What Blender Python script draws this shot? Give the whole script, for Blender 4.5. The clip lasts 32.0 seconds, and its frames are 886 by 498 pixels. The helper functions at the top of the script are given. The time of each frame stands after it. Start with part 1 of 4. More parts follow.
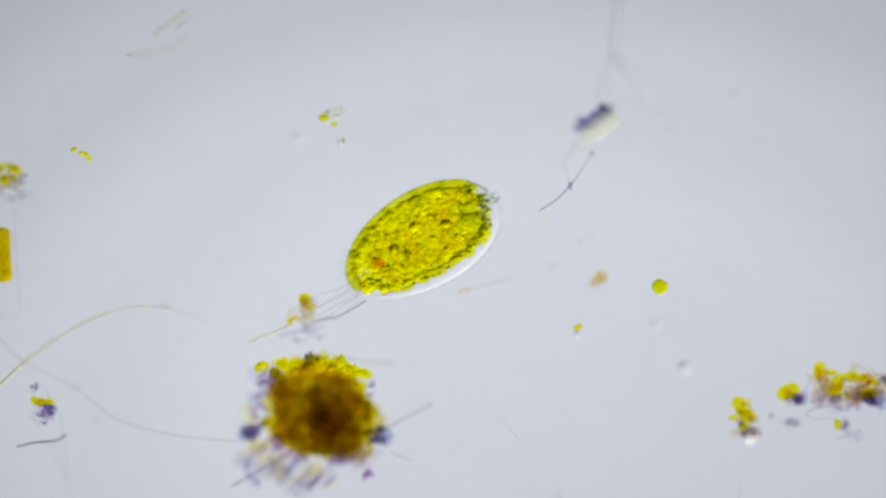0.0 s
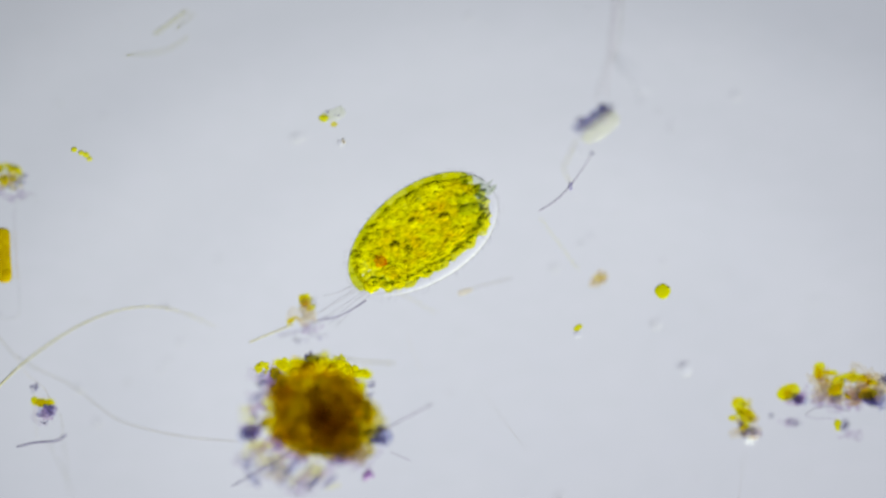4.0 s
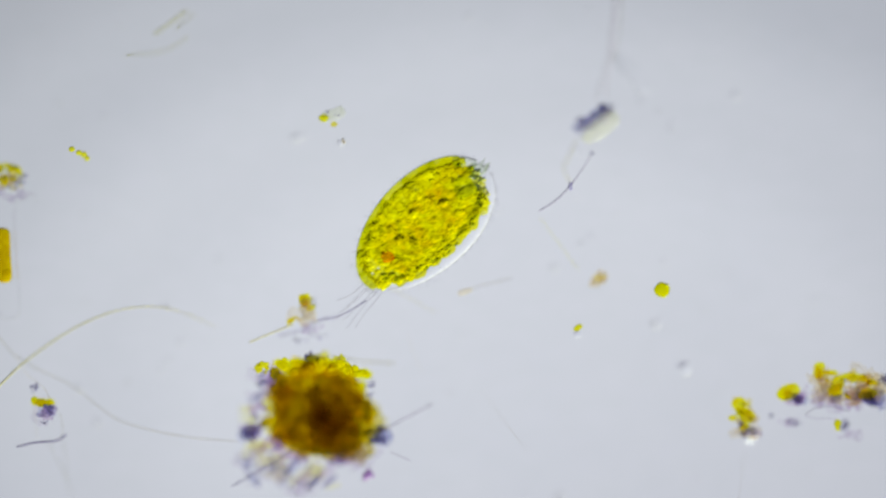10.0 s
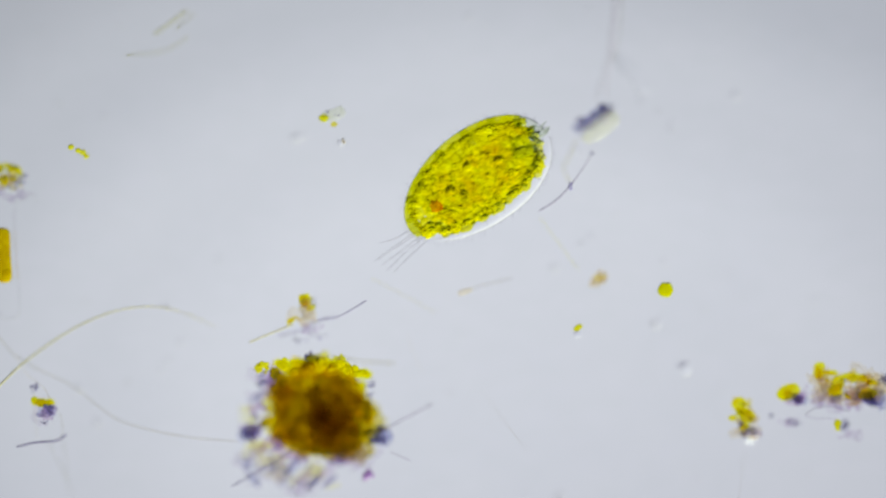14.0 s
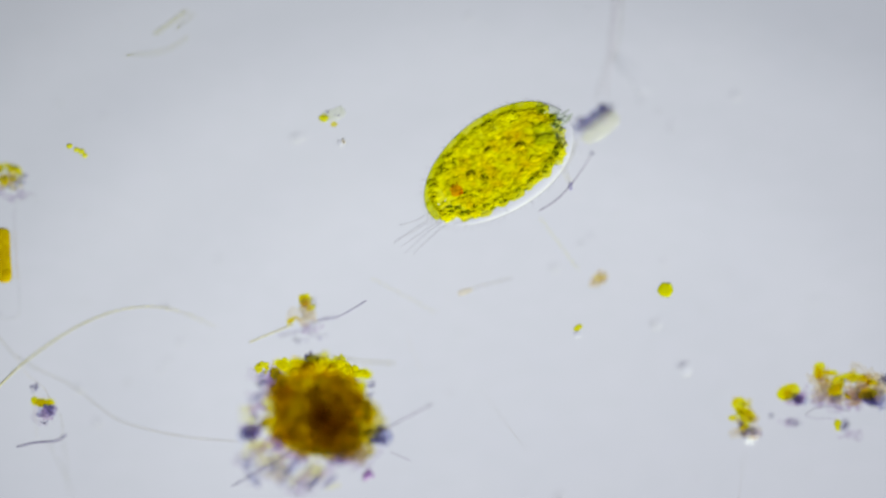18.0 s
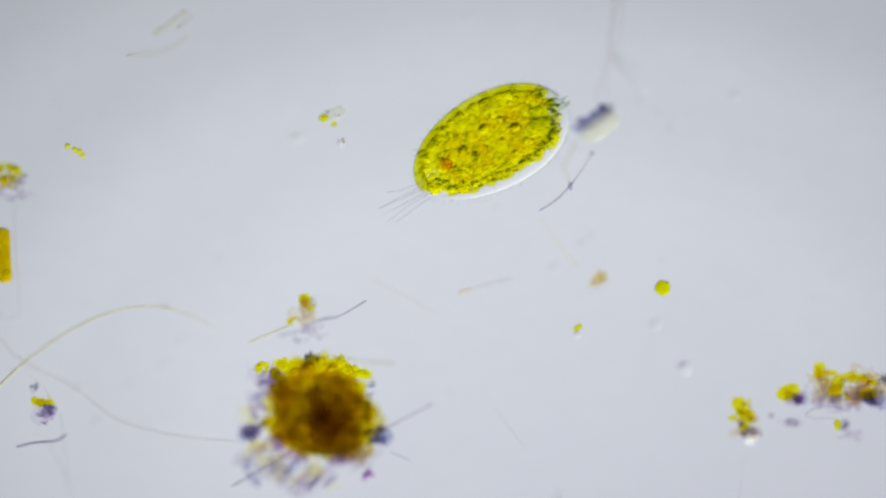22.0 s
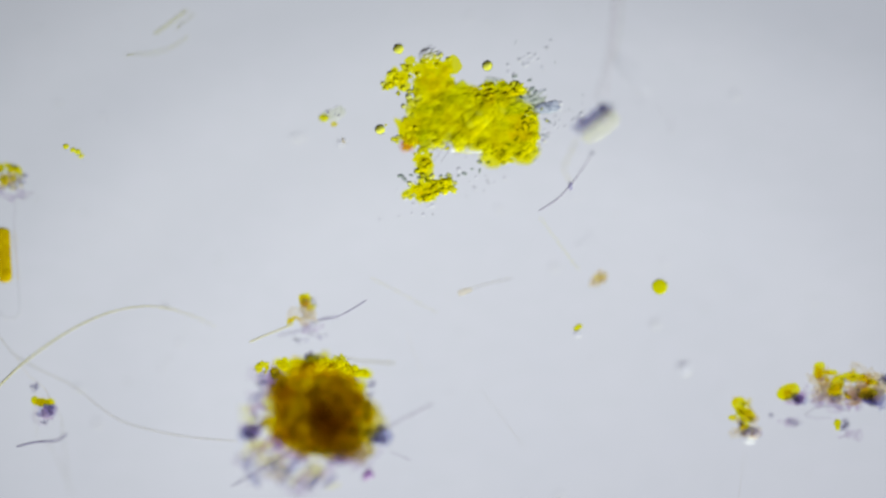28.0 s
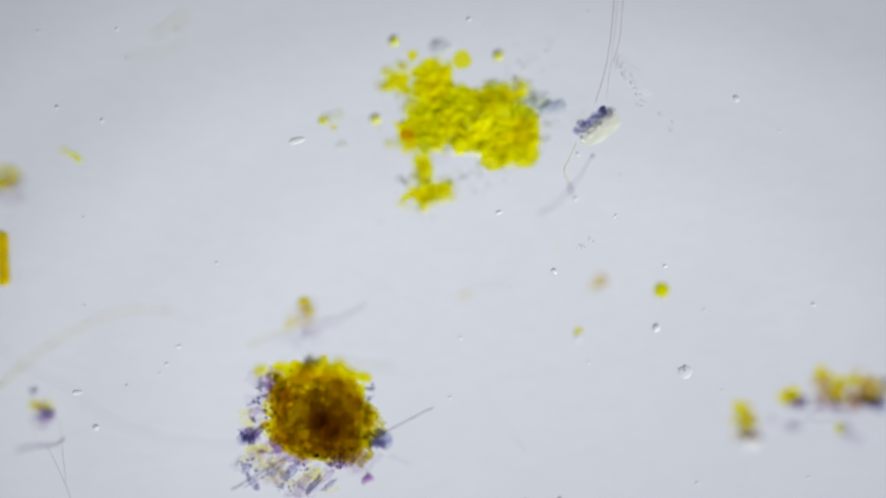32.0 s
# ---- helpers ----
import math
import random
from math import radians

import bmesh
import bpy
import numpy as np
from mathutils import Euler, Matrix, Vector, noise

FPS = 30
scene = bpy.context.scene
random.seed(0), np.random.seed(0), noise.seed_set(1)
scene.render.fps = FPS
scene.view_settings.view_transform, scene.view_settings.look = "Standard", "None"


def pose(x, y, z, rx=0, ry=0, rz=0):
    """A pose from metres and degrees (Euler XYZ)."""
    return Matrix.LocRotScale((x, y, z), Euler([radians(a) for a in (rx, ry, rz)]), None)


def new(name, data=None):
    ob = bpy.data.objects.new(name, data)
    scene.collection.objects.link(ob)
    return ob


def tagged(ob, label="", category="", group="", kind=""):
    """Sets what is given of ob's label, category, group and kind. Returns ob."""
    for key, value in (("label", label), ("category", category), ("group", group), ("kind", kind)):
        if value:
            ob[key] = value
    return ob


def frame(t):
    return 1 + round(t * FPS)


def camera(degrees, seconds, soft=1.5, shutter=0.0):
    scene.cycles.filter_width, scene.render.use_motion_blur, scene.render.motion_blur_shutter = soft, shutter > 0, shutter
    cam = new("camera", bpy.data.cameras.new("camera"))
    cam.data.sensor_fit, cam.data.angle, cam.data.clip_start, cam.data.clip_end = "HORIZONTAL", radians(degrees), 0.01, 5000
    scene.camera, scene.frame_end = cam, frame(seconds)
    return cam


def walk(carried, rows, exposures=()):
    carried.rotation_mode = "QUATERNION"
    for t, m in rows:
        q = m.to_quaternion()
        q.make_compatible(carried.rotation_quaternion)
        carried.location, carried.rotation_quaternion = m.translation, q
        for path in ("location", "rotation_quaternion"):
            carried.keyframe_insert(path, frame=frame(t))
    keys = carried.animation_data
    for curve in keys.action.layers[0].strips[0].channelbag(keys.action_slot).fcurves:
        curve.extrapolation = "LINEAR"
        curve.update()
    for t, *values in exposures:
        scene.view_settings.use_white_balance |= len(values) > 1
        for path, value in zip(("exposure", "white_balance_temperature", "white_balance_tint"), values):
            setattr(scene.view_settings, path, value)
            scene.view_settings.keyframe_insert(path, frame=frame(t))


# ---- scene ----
# One millimetre here stands for one micrometre on the microscope slide.
# The slide lies flat at z = 0; the camera looks straight down through a long, almost parallel lens.
FOCUS = 15.0                       # distance of the sharp plane from the lens
LAYER = 1.6                        # stretches the plan heights given below, so off-plane things blur enough in view
SHARP = 0.040 * LAYER              # height of the sharp plane above the glass at rest
cam = camera(3.0, 32.0, soft=2.35)
cam.data.dof.use_dof = True
cam.data.dof.focus_distance = FOCUS
cam.data.dof.aperture_fstop = 0.28


def focus_on(z):
    """The lens racked so that the height z is sharp, shifted along y to fit the drift in view."""
    return pose(0, (SHARP - z * LAYER) * 0.055, FOCUS + z * LAYER)


walk(cam, [(0, focus_on(0.040)), (25.0, focus_on(0.040)), (25.5, focus_on(0.028)), (26.6, focus_on(0.036)), (27.5, focus_on(0.043)),
           (29.0, focus_on(0.043)), (29.5, focus_on(0.038)), (30.0, focus_on(0.048)), (30.5, focus_on(0.057)),
           (31.0, focus_on(0.026)), (31.4, focus_on(0.010)), (32.0, focus_on(0.007))])

# ---- light: the lamp field under the slide, oblique relief graded into its glow ----
world = bpy.data.worlds.new("dim_room")
world.use_nodes = True
world.node_tree.nodes["Background"].inputs[0].default_value = (0.8, 0.85, 1.0, 1)
world.node_tree.nodes["Background"].inputs[1].default_value = 0.10
scene.world = world
scene.view_settings.exposure = 0.0
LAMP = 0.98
scene.cycles.max_bounces, scene.cycles.transmission_bounces, scene.cycles.transparent_max_bounces = 80, 60, 120

# ---- plan helpers ----
HALF = math.tan(radians(1.5)) / 784
PX = HALF * (FOCUS + SHARP)        # one plan unit at the glass, about half a millimetre


def P(x, y, z=0.0):
    """Plan units (x right, y down, origin at the picture's corner) at the height z, in metres."""
    z *= LAYER
    s = HALF * (FOCUS + SHARP - z)
    return Vector(((x - 784) * s, (441 - y) * s, z))


MOVES = []
rnd = random.Random(7)

# ---- materials ----


def nodes_of(name):
    m = bpy.data.materials.new(name)
    m.use_nodes = True
    t = m.node_tree
    t.nodes.clear()
    return m, t


def add(t, kind, **sets):
    n = t.nodes.new(kind)
    for key, value in sets.items():
        n.inputs[key.replace("_", " ")].default_value = value
    return n


def clear_matter(name, a, b, ior=1.05, grain=3.0, bump=0.4, depth=0.001, vary=0.12, contrast=(0.35, 0.65), rough=0.0, fine=9.0):
    """Translucent matter in water: tints the light that crosses each face from a to b in patches, bends it a little, with a grainy skin."""
    m, t = nodes_of(name)
    out, bsdf = add(t, "ShaderNodeOutputMaterial"), add(t, "ShaderNodeBsdfRefraction", IOR=ior, Roughness=rough)
    coord, info = add(t, "ShaderNodeTexCoord"), add(t, "ShaderNodeObjectInfo")
    shift = t.nodes.new("ShaderNodeVectorMath")
    shift.operation = "MULTIPLY_ADD"
    t.links.new(info.outputs["Random"], shift.inputs[0])
    shift.inputs[1].default_value = (37.0, 19.0, 53.0)
    t.links.new(coord.outputs["Object"], shift.inputs[2])
    patch = add(t, "ShaderNodeTexNoise", Scale=grain, Detail=3.0, Roughness=0.6)
    skin = add(t, "ShaderNodeTexNoise", Scale=fine, Detail=2.0, Roughness=0.6)
    for n in (patch, skin):
        t.links.new(shift.outputs[0], n.inputs["Vector"])
    ramp = t.nodes.new("ShaderNodeValToRGB")
    ramp.color_ramp.elements[0].position, ramp.color_ramp.elements[1].position = contrast
    ramp.color_ramp.elements[0].color, ramp.color_ramp.elements[1].color = (*a, 1), (*b, 1)
    t.links.new(patch.outputs["Fac"], ramp.inputs["Fac"])
    level = add(t, "ShaderNodeMapRange", To_Min=1 - vary, To_Max=1 + vary * 0.3)
    t.links.new(info.outputs["Random"], level.inputs["Value"])
    tint = t.nodes.new("ShaderNodeMix")
    tint.data_type, tint.blend_type = "RGBA", "MULTIPLY"
    tint.inputs["Factor"].default_value = 1.0
    t.links.new(ramp.outputs["Color"], tint.inputs["A"])
    t.links.new(level.outputs["Result"], tint.inputs["B"])
    t.links.new(tint.outputs["Result"], bsdf.inputs["Color"])
    if bump:
        relief = add(t, "ShaderNodeBump", Strength=bump, Distance=depth)
        t.links.new(skin.outputs["Fac"], relief.inputs["Height"])
        t.links.new(relief.outputs["Normal"], bsdf.inputs["Normal"])
    t.links.new(bsdf.outputs[0], out.inputs["Surface"])
    return m


def thin_matter(name, a, b, grain):
    """Soft jelly of the same index as water: tints the light and does not bend it."""
    m, t = nodes_of(name)
    out, bsdf, coord = add(t, "ShaderNodeOutputMaterial"), add(t, "ShaderNodeBsdfTransparent"), add(t, "ShaderNodeTexCoord")
    patch = add(t, "ShaderNodeTexNoise", Scale=grain, Detail=3.0, Roughness=0.6)
    t.links.new(coord.outputs["Object"], patch.inputs["Vector"])
    ramp = t.nodes.new("ShaderNodeValToRGB")
    ramp.color_ramp.elements[0].position, ramp.color_ramp.elements[1].position = 0.4, 0.68
    ramp.color_ramp.elements[0].color, ramp.color_ramp.elements[1].color = (*a, 1), (*b, 1)
    t.links.new(patch.outputs["Fac"], ramp.inputs["Fac"])
    t.links.new(ramp.outputs["Color"], bsdf.inputs["Color"])
    t.links.new(bsdf.outputs[0], out.inputs["Surface"])
    return m


FAINT = clear_matter("faint_rod", (1.0, 0.998, 0.84), (0.998, 0.995, 0.78), 1.012, 60, 0)
GRANULE = clear_matter("algal_yellow_green", (1.0, 0.998, 0.5), (0.998, 0.998, 0.42), 1.031, 2.2, 0.4, 0.0012, 0.03, (0.46, 0.74), 0, 3.0)
RIM_GRANULE = clear_matter("algal_bead", (1.0, 0.99, 0.2), (0.98, 0.97, 0.14), 1.05, 1.8, 0.35, 0.0012, 0.05, (0.46, 0.74), 0, 3.0)
DEEP_GRANULE = clear_matter("algal_pulp", (1.0, 0.998, 0.5), (0.998, 0.995, 0.42), 1.017, 2.2, 0.4, 0.0012, 0.03, (0.46, 0.74), 0, 3.0)
EDGE_BEAD = clear_matter("algal_edge_bead", (0.975, 0.98, 0.55), (0.94, 0.95, 0.42), 1.15, 1.8, 0.3, 0.0012, 0.05, (0.46, 0.74), 0, 3.0)
PALE_CORTEX = clear_matter("grey_green_cortex", (0.93, 0.95, 0.88), (0.82, 0.86, 0.78), 1.015, 120, 0.2, 0.0008, 0.03, (0.4, 0.7), 0, 240)
STRAY = clear_matter("pale_bead", (0.985, 0.985, 0.36), (0.95, 0.955, 0.3), 1.2, 1.5, 0.15, 0.001, 0.02)
FILM = thin_matter("tan_film", (0.99, 0.975, 0.93), (0.96, 0.925, 0.85), 1.6)
CORE = thin_matter("endoplasm_yellow", (1.0, 0.99, 0.2), (1.0, 0.975, 0.17), 1.8)
CORTEX = clear_matter("olive_cortex", (0.95, 0.955, 0.22), (0.875, 0.895, 0.18), 1.009, 120, 0.2, 0.0008, 0.03, (0.4, 0.7), 0, 240)
ORANGE = clear_matter("orange_vacuole", (0.985, 0.76, 0.66), (0.93, 0.64, 0.56), 1.02, 1.6, 0.4, 0.001)
PELLICLE = clear_matter("hyaline_pellicle", (1.0, 1.0, 1.0), (0.998, 0.999, 1.0), 1.028, 100, 0.15, 0.0005, 0.003, (0.3, 0.7), 0, 220)
CILIUM = clear_matter("cilium_clear", (0.96, 0.955, 0.965), (0.91, 0.905, 0.93), 1.05, 40, 0.0, 0.001, 0.03)
ORAL = clear_matter("oral_grey_blue", (0.95, 0.96, 0.96), (0.86, 0.88, 0.89), 1.025, 1.5, 0.5, 0.0012)
FLECK = clear_matter("slate_green_fleck", (0.86, 0.89, 0.84), (0.66, 0.71, 0.68), 1.05, 1.5, 0.5, 0.001)
GLINT = clear_matter("glassy_grain", (1.0, 1.0, 1.0), (0.985, 0.985, 0.99), 1.06, 1.2, 0.25, 0.0008, 0.01)
CLEAR = clear_matter("clear_bead", (1.0, 1.0, 1.0), (0.965, 0.965, 0.98), 1.035, 1.2, 0.2, 0.0008, 0.02)
# yellowish fibre tints, put in for the colour fringe of the optics
FIBRE = clear_matter("plant_fibre", (0.955, 0.94, 0.8), (0.91, 0.89, 0.72), 1.06, 160, 0.2, 0.0005)
ARCH = clear_matter("olive_filament", (0.93, 0.915, 0.74), (0.86, 0.84, 0.64), 1.09, 160, 0.2, 0.0005)
STALK = clear_matter("rosy_stalk", (0.985, 0.965, 0.968), (0.955, 0.92, 0.93), 1.05, 160, 0.2, 0.0004)
PALE_FIBRE = clear_matter("pale_fibre", (1.0, 0.993, 0.955), (0.988, 0.972, 0.935), 1.05, 160, 0.2, 0.0004)
NEEDLE = clear_matter("grey_needle", (0.93, 0.91, 0.945), (0.86, 0.84, 0.89), 1.045, 160, 0.2, 0.0005)
DARK_NEEDLE = clear_matter("slate_needle", (0.86, 0.84, 0.9), (0.74, 0.72, 0.82), 1.045, 160, 0.2, 0.0005)
BROWN = thin_matter("humus_brown", (0.965, 0.942, 0.68), (0.885, 0.858, 0.6), 2.4)
LEMON = thin_matter("lemon_jelly", (1.0, 0.992, 0.2), (0.99, 0.965, 0.16), 2.0)
GOLD = thin_matter("humus_gold", (0.98, 0.955, 0.56), (0.94, 0.90, 0.48), 2.4)
BLUE = thin_matter("blue_grey_jelly", (0.90, 0.905, 0.955), (0.78, 0.785, 0.88), 1.8)
AMBER = thin_matter("amber_detritus", (0.99, 0.955, 0.42), (0.95, 0.88, 0.34), 1.8)
YELLOW = clear_matter("yellow_detritus", (1.0, 0.985, 0.16), (0.97, 0.94, 0.13), 1.017, 1.6, 0.4, 0.0016, 0.04, (0.42, 0.72), 0, 3.5)
SLATE = clear_matter("slate_grain", (0.88, 0.87, 0.93), (0.66, 0.64, 0.77), 1.03, 2.0, 0.6, 0.0014, 0.12, (0.4, 0.66), 0, 4.0)
# purple-grey tints, for mauve debris and for its purplish shadows alike
MAUVE = thin_matter("mauve_film", (0.985, 0.978, 0.985), (0.94, 0.922, 0.955), 1.8)
DUSK = thin_matter("dusky_violet", (0.95, 0.915, 0.955), (0.87, 0.81, 0.89), 1.6)
CREAM = thin_matter("cream_film", (1.0, 0.998, 0.93), (0.995, 0.985, 0.82), 1.6)
PINK = clear_matter("pink_grain", (0.93, 0.84, 0.96), (0.86, 0.73, 0.9), 1.03, 2.0, 0.5, 0.001)
TAN = clear_matter("tan_fluff", (0.99, 0.97, 0.9), (0.96, 0.915, 0.8), 1.012, 2.0, 0.5, 0.0014)
AMBER_CELL = clear_matter("amber_plastid", (0.97, 0.86, 0.05), (0.83, 0.65, 0.035), 1.045, 130, 0.5, 0.0014, 0.0, (0.4, 0.65), 0, 330)


def set_stops(node, stops):
    """The stops of a colour ramp, in rising order."""
    line = node.color_ramp.elements
    for (at, colour), e in zip((stops[0], stops[-1]), (line[0], line[1])):
        e.position, e.color = at, colour
    for at, colour in stops[1:-1]:
        line.new(at).color = colour


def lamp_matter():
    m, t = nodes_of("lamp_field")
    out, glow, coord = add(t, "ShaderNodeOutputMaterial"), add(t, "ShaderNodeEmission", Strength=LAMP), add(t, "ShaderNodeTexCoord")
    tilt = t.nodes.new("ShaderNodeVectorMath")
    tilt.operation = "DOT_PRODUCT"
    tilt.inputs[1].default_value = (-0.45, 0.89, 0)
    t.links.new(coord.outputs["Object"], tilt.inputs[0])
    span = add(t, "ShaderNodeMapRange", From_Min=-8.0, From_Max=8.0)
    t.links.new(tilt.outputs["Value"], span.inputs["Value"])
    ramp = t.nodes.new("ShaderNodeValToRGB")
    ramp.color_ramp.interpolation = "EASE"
    # glow graded dim to bright across the disc, so grains show one-sided relief
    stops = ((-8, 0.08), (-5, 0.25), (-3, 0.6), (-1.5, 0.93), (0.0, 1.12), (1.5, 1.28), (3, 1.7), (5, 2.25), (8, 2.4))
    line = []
    for u, v in stops:             # colour fringe painted into the glow: slate violet on the dim side, cream on the bright side
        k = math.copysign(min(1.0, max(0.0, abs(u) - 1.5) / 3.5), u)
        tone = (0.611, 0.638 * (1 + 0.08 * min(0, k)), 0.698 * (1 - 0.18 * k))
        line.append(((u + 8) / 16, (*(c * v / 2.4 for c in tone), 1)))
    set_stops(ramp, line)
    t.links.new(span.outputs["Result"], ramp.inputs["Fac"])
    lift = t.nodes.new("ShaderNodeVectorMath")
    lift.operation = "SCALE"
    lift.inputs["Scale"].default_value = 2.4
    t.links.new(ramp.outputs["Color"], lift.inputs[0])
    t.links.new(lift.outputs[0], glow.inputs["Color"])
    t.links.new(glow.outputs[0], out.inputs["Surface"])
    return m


def vignette_matter():
    """A clear disc with vignetting painted in: its tint darkens outwards from off its middle."""
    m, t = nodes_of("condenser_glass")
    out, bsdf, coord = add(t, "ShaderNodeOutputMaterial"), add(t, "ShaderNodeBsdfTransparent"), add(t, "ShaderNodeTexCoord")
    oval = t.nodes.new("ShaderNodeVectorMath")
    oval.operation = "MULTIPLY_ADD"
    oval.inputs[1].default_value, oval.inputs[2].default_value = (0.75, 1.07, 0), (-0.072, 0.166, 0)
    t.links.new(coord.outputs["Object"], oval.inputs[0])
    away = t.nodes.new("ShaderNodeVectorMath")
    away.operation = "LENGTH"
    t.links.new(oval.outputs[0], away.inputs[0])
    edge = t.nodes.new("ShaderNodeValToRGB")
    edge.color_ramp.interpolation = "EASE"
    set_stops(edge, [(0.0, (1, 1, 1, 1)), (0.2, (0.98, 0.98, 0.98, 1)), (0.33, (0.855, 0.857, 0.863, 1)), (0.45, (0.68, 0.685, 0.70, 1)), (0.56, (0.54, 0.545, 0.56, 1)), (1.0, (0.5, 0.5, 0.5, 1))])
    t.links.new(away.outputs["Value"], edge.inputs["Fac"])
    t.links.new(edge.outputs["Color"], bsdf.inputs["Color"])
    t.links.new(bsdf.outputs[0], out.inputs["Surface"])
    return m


def glass_matter():
    m, t = nodes_of("slide_glass")
    out, bsdf, coord = add(t, "ShaderNodeOutputMaterial"), add(t, "ShaderNodeBsdfTransparent"), add(t, "ShaderNodeTexCoord")
    haze = add(t, "ShaderNodeTexNoise", Scale=9.0, Detail=4.0, Roughness=0.55)
    t.links.new(coord.outputs["Object"], haze.inputs["Vector"])
    ramp = t.nodes.new("ShaderNodeValToRGB")
    ramp.color_ramp.elements[0].position, ramp.color_ramp.elements[1].position = 0.3, 0.7
    ramp.color_ramp.elements[0].color, ramp.color_ramp.elements[1].color = (0.975, 0.978, 0.985, 1), (1, 1, 1, 1)
    t.links.new(haze.outputs["Fac"], ramp.inputs["Fac"])
    wide = t.nodes.new("ShaderNodeVectorMath")      # fine smears drawn out along the slide
    wide.operation = "MULTIPLY"
    wide.inputs[1].default_value = (0.45, 1.0, 1.0)
    t.links.new(coord.outputs["Object"], wide.inputs[0])
    smear = add(t, "ShaderNodeTexNoise", Scale=70.0, Detail=4.0, Roughness=0.7)
    t.links.new(wide.outputs[0], smear.inputs["Vector"])
    faint = t.nodes.new("ShaderNodeValToRGB")
    faint.color_ramp.elements[0].position, faint.color_ramp.elements[1].position = 0.35, 0.65
    faint.color_ramp.elements[0].color, faint.color_ramp.elements[1].color = (0.978, 0.982, 0.978, 1), (1, 0.998, 1, 1)
    t.links.new(smear.outputs["Fac"], faint.inputs["Fac"])
    both = t.nodes.new("ShaderNodeVectorMath")
    both.operation = "MULTIPLY"
    t.links.new(ramp.outputs["Color"], both.inputs[0])
    t.links.new(faint.outputs["Color"], both.inputs[1])
    t.links.new(both.outputs[0], bsdf.inputs["Color"])
    t.links.new(bsdf.outputs[0], out.inputs["Surface"])
    return m


# ---- mesh helpers ----


def mesh_of(bm, name):
    me = bpy.data.meshes.new(name)
    bm.normal_update()
    bm.to_mesh(me)
    bm.free()
    me.shade_smooth()
    me.materials.append(None)
    return me


def lump_mesh(seed, sub=3, amp=0.25, freq=1.3, flat=0.75, fine=0.0):
    """An irregular rounded lump of unit radius."""
    bm = bmesh.new()
    bmesh.ops.create_icosphere(bm, subdivisions=sub, radius=1.0)
    off = Vector((seed * 7.13, seed * 3.7, seed * 1.9))
    for v in bm.verts:
        n = v.co.normalized()
        d = 1 + amp * noise.noise(n * freq + off) * 1.6
        if fine:
            d += fine * noise.noise(n * freq * 3.4 + off * 2)
        v.co = Vector((n.x * d, n.y * d, n.z * d * flat))
    return mesh_of(bm, "lump")


def pillow_mesh(seed, amp):
    """A lumpy cushion with four blunt corners, of unit half width."""
    bm = bmesh.new()
    bmesh.ops.create_icosphere(bm, subdivisions=5, radius=1.0)
    off = Vector((seed * 5.1, seed * 2.3, seed))
    for v in bm.verts:
        n = v.co.normalized()
        q = (abs(n.x) ** 2.7 + abs(n.y) ** 2.7 + abs(n.z) ** 2.7) ** (-1 / 2.7)
        d = q * (1 + amp * noise.noise(n * 1.6 + off) + amp * 0.6 * noise.noise(n * 4.5 + off) + amp * 0.35 * noise.noise(n * 11 + off))
        v.co = n * d
    return mesh_of(bm, "cushion")


def tube_mesh(points, r0, r1, sides=7, steps=8, taper=9.0, girth=None):
    """A tube through the points (smooth), tapering to its ends."""
    pts = [Vector(p) for p in points]
    path = []
    n = len(pts)
    for i in range(n - 1):
        a, b, c, d = pts[max(i - 1, 0)], pts[i], pts[i + 1], pts[min(i + 2, n - 1)]
        for k in range(steps):
            s = k / steps
            path.append(0.5 * (2 * b + (c - a) * s + (2 * a - 5 * b + 4 * c - d) * s * s + (3 * b - a - 3 * c + d) * s ** 3))
    path.append(pts[-1])
    bm = bmesh.new()
    rings = []
    for i, p in enumerate(path):
        way = (path[min(i + 1, len(path) - 1)] - path[max(i - 1, 0)]).normalized()
        side = way.cross(Vector((0, 0, 1)))
        side = side.normalized() if side.length > 1e-6 else Vector((1, 0, 0))
        up = side.cross(way)
        s = i / (len(path) - 1)
        r = girth(s) if girth else r0 + (r1 - r0) * s
        if taper:
            r *= max(0.12, math.sqrt(1 - (1 - min(1.0, taper * min(s, 1 - s))) ** 2))
        rings.append([bm.verts.new(p + r * (math.cos(w) * side + math.sin(w) * up)) for w in (2 * math.pi * k / sides for k in range(sides))])
    for a, b in zip(rings, rings[1:]):
        for k in range(sides):
            bm.faces.new((a[k], a[(k + 1) % sides], b[(k + 1) % sides], b[k]))
    bm.faces.new(rings[0][::-1])
    bm.faces.new(rings[-1])
    bmesh.ops.recalc_face_normals(bm, faces=bm.faces[:])
    return mesh_of(bm, "tube")


LUMPS = [lump_mesh(i, 3, 0.22, 1.4, 0.8, 0.05) for i in range(10)]
BEADS = [lump_mesh(20 + i, 3, 0.07, 1.2, 0.95) for i in range(4)]
SHARDS = [lump_mesh(40 + i, 3, 0.5, 2.6, 0.55, 0.3) for i in range(10)]
NUGGETS = [lump_mesh(140 + i, 3, 0.42, 2.1, 0.55, 0.16) for i in range(12)]
PANCAKES = [lump_mesh(80 + i, 4, 0.2, 1.5, 0.42, 0.06) for i in range(6)]


